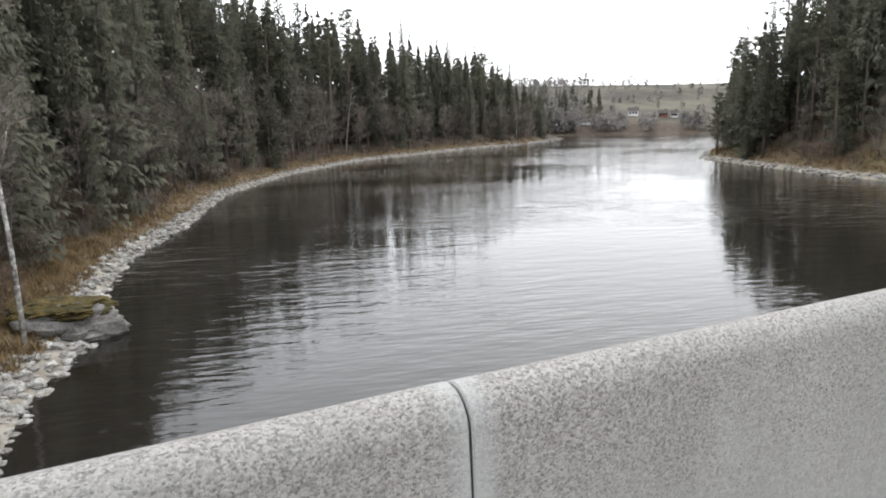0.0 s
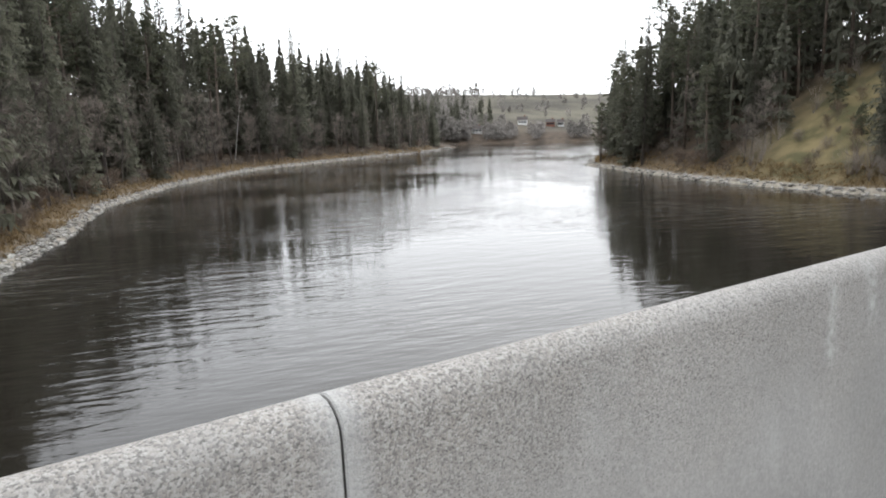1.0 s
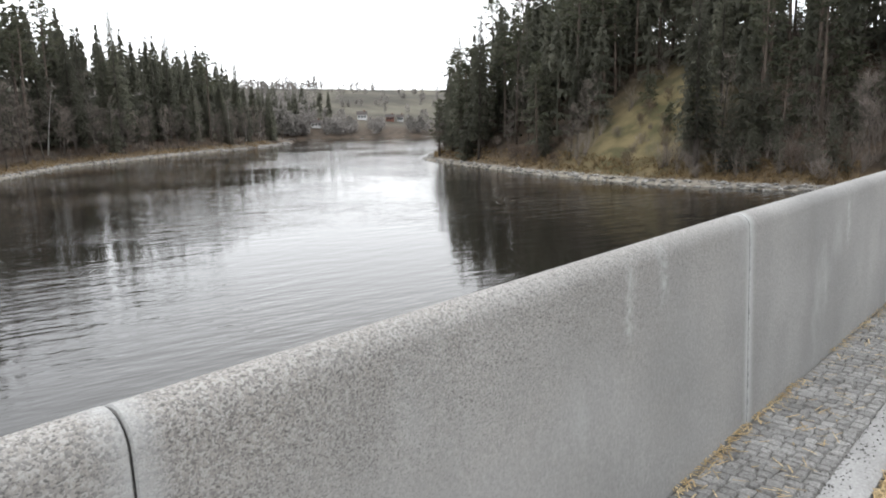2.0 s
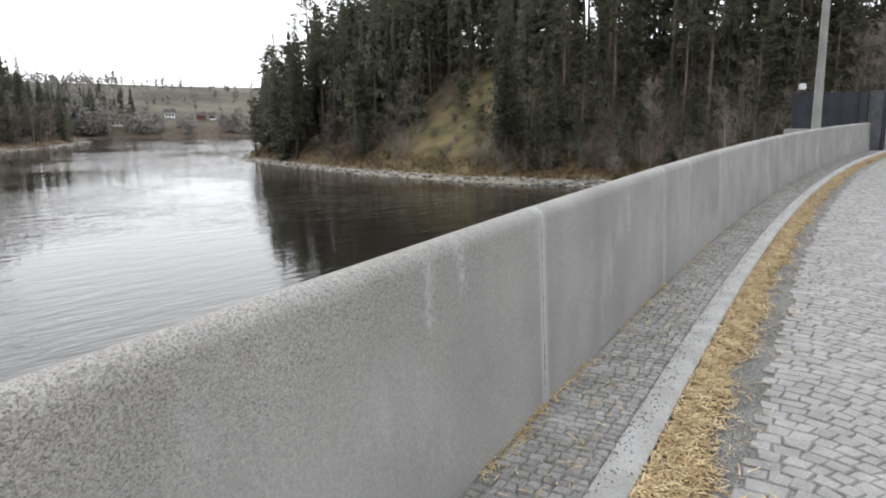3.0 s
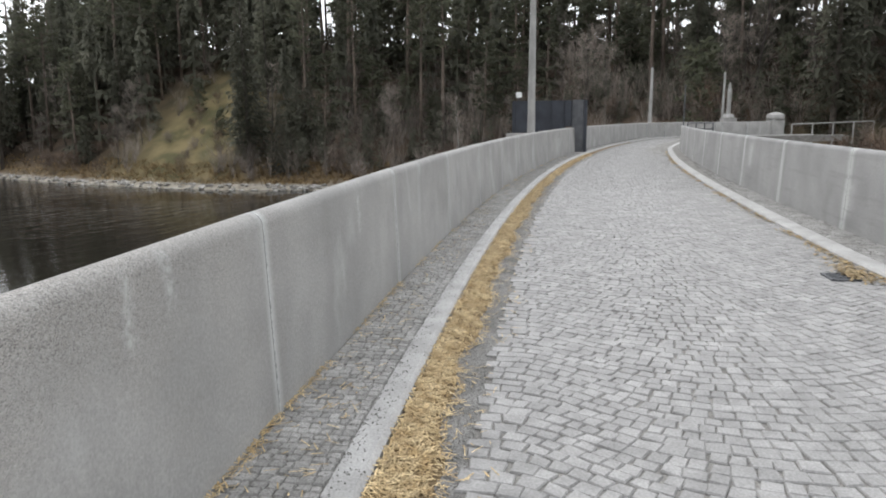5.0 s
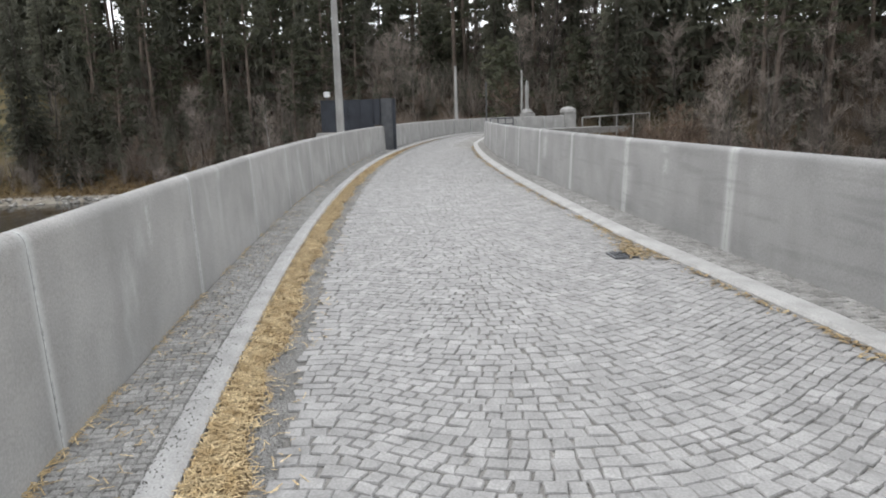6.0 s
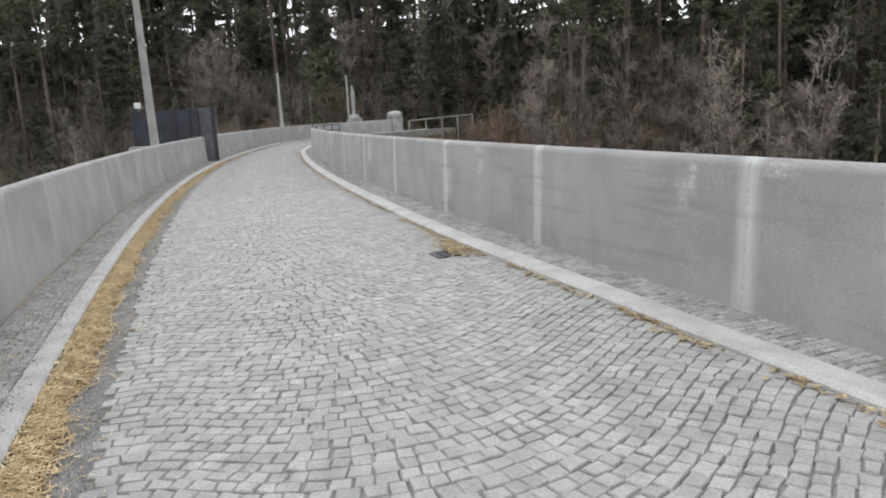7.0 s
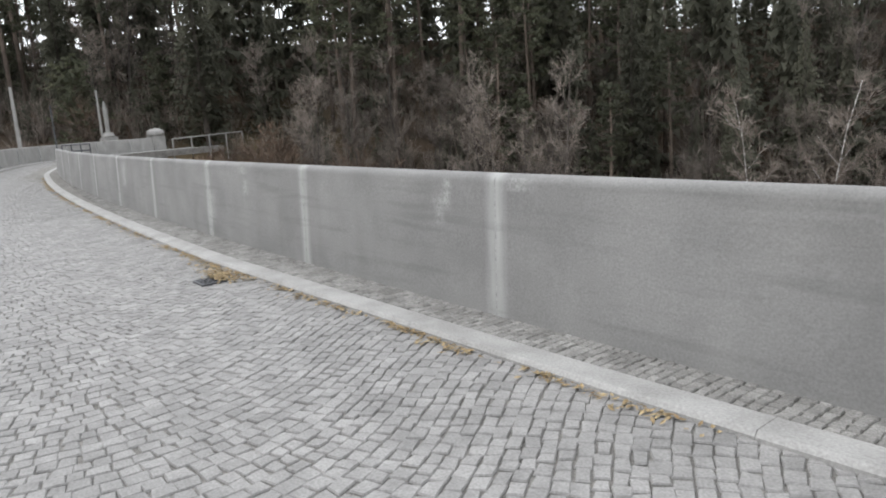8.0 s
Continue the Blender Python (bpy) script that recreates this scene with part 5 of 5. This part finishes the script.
def arc_cells(s0, s1):
    """Rows of setts laid in arcs that swing across the road; the stones stand square to their row."""
    r = random.Random(21)
    # slope of the rows across the road: a slack crest near the grit, a trough, then a steep rise to the kerb
    oo = np.linspace(-5.6, -1.0, 231)
    ks = np.interp(oo, (-5.1, -4.65, -4.3, -3.9, -3.6, -3.3, -2.9, -2.6, -2.3, -2.05, -1.85, -1.65, -1.5, -1.35, -1.15), (-0.5, -0.7, -0.8, -0.62, -0.43, -0.24, 0.0, 0.15, 0.32, 0.5, 0.68, 0.68, 0.5, 0.2, 0.0))
    ks = np.convolve(np.pad(ks, 5, mode="edge"), np.ones(11) / 11, "valid")
    run = np.cumsum(ks) * (oo[1] - oo[0])
    bend = lambda o: float(np.interp(o, oo, run))
    slope = lambda o: float(np.interp(o, oo, ks))
    cells = []
    s = s0 - 1.0
    while s < s1:
        p = 0.118 * r.uniform(0.92, 1.08)
        lo, hi = OFF_KR + float(widen(s)) - 0.2, OFF_GR + r.uniform(-0.05, 0.04)
        edges = [lo]
        while edges[-1] < hi - 0.08:
            edges.append(edges[-1] + 0.119 * r.uniform(0.76, 1.22) / math.sqrt(1 + slope(edges[-1]) ** 2))
        edges[-1] = hi

        def corner(o, up):
            k = slope(o)
            o2 = o - p * k / (1 + k * k) if up and lo < o < hi else o
            return (s + (p if up else 0.0) + bend(o2), o2)

        for a, b in zip(edges, edges[1:]):
            cells.append([corner(a, 0), corner(b, 0), corner(b, 1), corner(a, 1)])
        s += p
    cells = np.array(cells)
    return cells[cells[:, :, 1].max(1) > OFF_KR + widen(cells[:, :, 0].mean(1))]


road_cells = arc_cells(S_LO + 12, 56)
road_cells = road_cells[road_cells[:, :, 0].min(1) > S_LO]
lay("sett", road_cells, 0.0, 0.0075, M_SETT, M_SETT_ONE, road, (-2.6, -1.4, -5, -1.1), "grey granite setts in curved rows")


def strip_cells(s0, s1, lo, hi, size, shift=False):
    r = random.Random(31)
    cells = []
    s = s0
    while s < s1:
        p = size * r.uniform(0.85, 1.15)
        extra = float(widen(s)) if shift else 0.0
        low = lo + (float(close_in(s)) if shift else 0.0)
        n = max(1, int(round((hi + extra - low) / size)))
        cuts = [low + (hi + extra - low) * (k + (r.uniform(-0.25, 0.25) if 0 < k < n else 0)) / n for k in range(n + 1)]
        for a, b in zip(cuts, cuts[1:]):
            cells.append([(s, a), (s, b), (s + p, b), (s + p, a)][::-1])
        s += p
    return np.array(cells)


lay("sett", strip_cells(-8, 46, OFF_KL + KERB_L + 0.007, -0.06, 0.066), 0.002, 0.007, M_SMALL, M_SMALL_ONE, walk_l, (-2.6, 1.0, -1, 0), "small dark grey setts")
lay("sett", strip_cells(-8, 42, OFF_WR + 0.01, OFF_KR - KERB_R - 0.007, 0.078, True), 0.002, 0.007, M_SMALL, M_SMALL_ONE, walk_r, (-4.0, 0.0, -6, -5), "small grey setts with open joints")


# ---- gutter: grit, straw, leaves ----
gutter = sweep("gutter", [(OFF_GR - 0.07, -0.006), (OFF_KL - 0.004, 0.008), (OFF_KL - 0.004, -0.1), (OFF_GR - 0.07, -0.1)], -10, 60, 0.5, M_GRIT)
tagged(gutter, "grey gritty gutter strip beside the kerb", "gutter", kind="structure")


def straw_band():
    r = random.Random(41)
    ss = np.arange(-6, 45, 0.06)
    m = 7
    verts, faces = [], []
    for i, s in enumerate(ss):
        w = 0.25 + 0.035 * math.sin(s * 1.9) + 0.03 * math.sin(s * 5.3 + 1) + r.uniform(-0.02, 0.02)
        w *= max(0.05, 1 - max(0, s - 22) / 24)
        for k in range(m):
            f = k / (m - 1)
            off = OFF_KL - 0.006 - w * f
            hgt = 0.008 + 0.045 * math.sin(math.pi * (0.18 + 0.82 * f)) * (1 - 0.5 * f) * r.uniform(0.55, 1.25) * (1 if f < 0.99 else 0)
            x, y = on_line(s, off)
            verts.append((float(x), float(y), hgt if k < m - 1 else 0.002))
    for i in range(len(ss) - 1):
        for k in range(m - 1):
            a = i * m + k
            faces.append((a, a + 1, a + m + 1, a + m))
    top = mesh_object("straw", verts, faces, M_MULCH)
    tagged(top, "golden straw and dead grass drifted against the kerb", "straw", kind="stuff")
    tris = []
    for k in range(30000):
        s = -5 + 34 * r.random() ** 1.5
        w = 0.26 + 0.035 * math.sin(s * 1.9) + 0.03 * math.sin(s * 5.3 + 1)
        f = min(1.1, abs(r.gauss(0.42, 0.3)))
        if r.random() < 0.02:
            f = r.uniform(1.0, 2.0)
        x, y = on_line(s, OFF_KL - 0.012 - w * f)
        z = 0.012 + (0.05 * (1 - f) if f < 1 else 0.0) + r.uniform(0, 0.02)
        a = r.random() * 3.1416
        L = r.uniform(0.014, 0.05)
        o = Vector((float(x), float(y), z))
        d = Vector((math.cos(a), math.sin(a), r.uniform(-0.25, 0.25))) * L
        q = Vector((-math.sin(a), math.cos(a), 0)) * r.uniform(0.0022, 0.0045)
        tris += [[o - d - q, o + d - q, o + d + q], [o - d - q, o + d + q, o - d + q]]
    # wisps on the footway, at the wall's foot
    for k in range(3600):
        s = -5 + 30 * r.random() ** 1.4
        near = r.random() < 0.75
        if near and math.sin(s * 2.3) + math.sin(s * 5.1 + 2) < -0.2:
            continue
        off = -0.02 - abs(r.gauss(0, 0.045)) if near else r.uniform(-0.46, -0.05)
        x, y = on_line(s, off)
        a = r.random() * 3.1416
        o = Vector((float(x), float(y), Z_LEFT + r.uniform(0.004, 0.018)))
        d = Vector((math.cos(a), math.sin(a), r.uniform(-0.2, 0.2))) * r.uniform(0.015, 0.05)
        q = Vector((-math.sin(a), math.cos(a), 0)) * r.uniform(0.002, 0.004)
        tris += [[o - d - q, o + d - q, o + d + q], [o - d - q, o + d + q, o - d + q]]
    me = tri_mesh("stalks", tris, M_STRAW)
    ob = new("stalks", me)
    ob.parent = top
    tagged(ob, "loose golden straw stalks", kind="stuff")


straw_band()


def kerb_leaves():
    r = random.Random(43)
    tris = []
    centres = [(-3 + 0.62 * k + r.uniform(-0.4, 0.4), r.uniform(0.3, 1.1)) for k in range(56)] + [(2.75, 2.2), (3.2, 1.6)]
    for s0, k in centres:
        for j in range(int(70 * k)):
            s = s0 + r.gauss(0, 0.22 * k)
            off = OFF_KR + float(widen(s)) + 0.02 + abs(r.gauss(0, 0.07 * k))
            x, y = on_line(s, off)
            a = r.random() * 6.28
            o = Vector((float(x), float(y), float(road_z(off)) + 0.008 + r.uniform(0, 0.015)))
            d = Vector((math.cos(a), math.sin(a), r.uniform(-0.3, 0.4))) * r.uniform(0.015, 0.04)
            q = Vector((-math.sin(a), math.cos(a), r.uniform(-0.2, 0.2))) * r.uniform(0.006, 0.018)
            tris += [[o - d, o + q, o + d], [o - d, o + d, o - q]]
    for j in range(420):
        # a drift round the drain
        x, y = on_line(2.5 + r.gauss(0, 0.17), -4.74 + r.gauss(0, 0.07))
        a = r.random() * 6.28
        o = Vector((float(x), float(y), float(road_z(-4.74)) + 0.012 + r.uniform(0, 0.02)))
        d = Vector((math.cos(a), math.sin(a), r.uniform(-0.3, 0.4))) * r.uniform(0.015, 0.04)
        q = Vector((-math.sin(a), math.cos(a), r.uniform(-0.2, 0.2))) * r.uniform(0.006, 0.018)
        tris += [[o - d, o + q, o + d], [o - d, o + d, o - q]]
    tagged(new("leaves", tri_mesh("leaves", tris, M_LEAF)), "brown and yellow fallen leaves along the kerb", "leaves", kind="stuff")


kerb_leaves()


def drain():
    """A small iron grating let into the setts."""
    x, y = on_line(2.36, -4.57)
    top = empty("drain_grate", pose(float(x), float(y), float(road_z(-4.57)) + 0.003, 0, 0, math.degrees(heading(2.36))), "dark iron drain grate half hidden by leaves", "drain")
    for x0, x1, y0, y1 in ((-0.17, 0.17, -0.15, -0.12), (-0.17, 0.17, 0.12, 0.15), (-0.17, -0.14, -0.12, 0.12), (0.14, 0.17, -0.12, 0.12)):
        part("frame", box(bmesh.new(), x0, x1, y0, y1, -0.03, 0.012, 0.003), M_STEEL, top)
    # flat dark slab under the bars, coloured as the shade of an open shaft
    part("pit_dark", box(bmesh.new(), -0.138, 0.138, -0.118, 0.118, -0.03, 0.002), M_JOINT, top)
    for k in range(6):
        part("bar", box(bmesh.new(), -0.125 + 0.046 * k, -0.105 + 0.046 * k, -0.119, 0.119, 0.0025, 0.010, 0.002), M_STEEL, top)


drain()


def grit():
    r = random.Random(47)
    tris = []
    for k in range(15000):
        s = -5 + 22 * r.random() ** 1.6
        off = r.uniform(OFF_GR - 0.05, OFF_KL - 0.2) if r.random() < 0.66 else (OFF_KL + KERB_L + r.gauss(0, 0.055) if r.random() < 0.6 else r.uniform(OFF_KL + 0.01, -0.03))
        x, y = on_line(s, off)
        z = 0.006 if off < OFF_KL else Z_LEFT + 0.002
        k2 = r.uniform(0.003, 0.009)
        o = Vector((float(x), float(y), z))
        p = [o + Vector((math.cos(a) * k2, math.sin(a) * k2 * 0.8, 0)) for a in (0.3 + k, 2.4 + k, 4.4 + k)]
        t = o + Vector((0, 0, k2 * 0.9))
        tris += [[p[0], p[1], t], [p[1], p[2], t], [p[2], p[0], t]]
    tagged(new("grit", tri_mesh("grit", tris, M_GRIT)), "loose grey grit in the gutter", "grit", kind="stuff")


grit()


# shrubs and saplings in the clearing, trees on the cape, a thin birch
for k in range(16):
    plant(rng.choice(SHRUBS), 97 + rng.uniform(-6, 12), 51 + rng.uniform(-6, 6), rng.uniform(0.4, 0.85))
for x, y in ((99, 48), (106, 55)):
    plant(PINES[3], x, y, rng.uniform(0.45, 0.6))
for x, y, k in ((112.5, 107.5, 0.6), (115, 110, 0.7), (113.5, 104.5, 0.8), (111, 100, 0.95), (117, 108, 0.8), (108, 95.5, 1.05), (121, 112, 0.7), (105, 90, 1.0), (114, 100, 1.1), (110, 93, 1.1)):
    plant(rng.choice(SPRUCES[:4] + PINES[2:3] * 2), x, y, k)
plant(BIRCHES[1], 86.5, 10.5, 1.0)


def landing():
    """A low dark landing stage off the wooded spit."""
    top = empty("landing_stage", pose(172, 259, Z_WATER, 0, 0, 20), "dark timber landing stage on posts", "jetty")
    part("deck", box(bmesh.new(), -2, 14, -1.2, 1.2, 0.9, 1.25, 0.03), M_BARK, top)
    for x in (0, 4, 8, 12):
        part("post", tube(bmesh.new(), [(x, 0.9, -2), (x, 0.9, 1.0)], [0.2, 0.2], 8), M_BARK, top)
        part("post", tube(bmesh.new(), [(x, -0.9, -2), (x, -0.9, 1.0)], [0.2, 0.2], 8), M_BARK, top)
    part("mooring_box", box(bmesh.new(), -3.6, -2.4, -0.6, 0.6, 0.6, 2.4, 0.05), M_WHITE, top, "small white box")


landing()


def end_railing():
    """Dark steel railing where the downstream parapet ends."""
    top = empty("railing", Matrix(), "dark steel railing at the end of the parapet", "railing")
    pts = [on_line(33.6, off) for off in (-5.05, -5.45, -5.85, -6.25)]
    pts = [(float(x), float(y)) for x, y in pts]
    for z in (1.12, 1.42):
        part("rail", tube(bmesh.new(), [(x, y, z) for x, y in pts], [0.03] * 4, 6), M_STEEL, top)
    for x, y in pts:
        part("post", tube(bmesh.new(), [(x, y, -0.4), (x, y, 1.44)], [0.035, 0.035], 6), M_STEEL, top)
    x, y = on_line(33.3, -4.85)
    mast = empty("mast", pose(float(x), float(y), 0), "slim dark steel mast at the end of the parapet", "mast")
    part("shaft", tube(bmesh.new(), [(0, 0, -0.1), (0, 0, 3.3)], [0.035, 0.028], 8), M_STEEL, mast)
    part("foot_plate", box(bmesh.new(), -0.12, 0.12, -0.12, 0.12, -0.1, 0.17, 0.01), M_STEEL, mast)


end_railing()
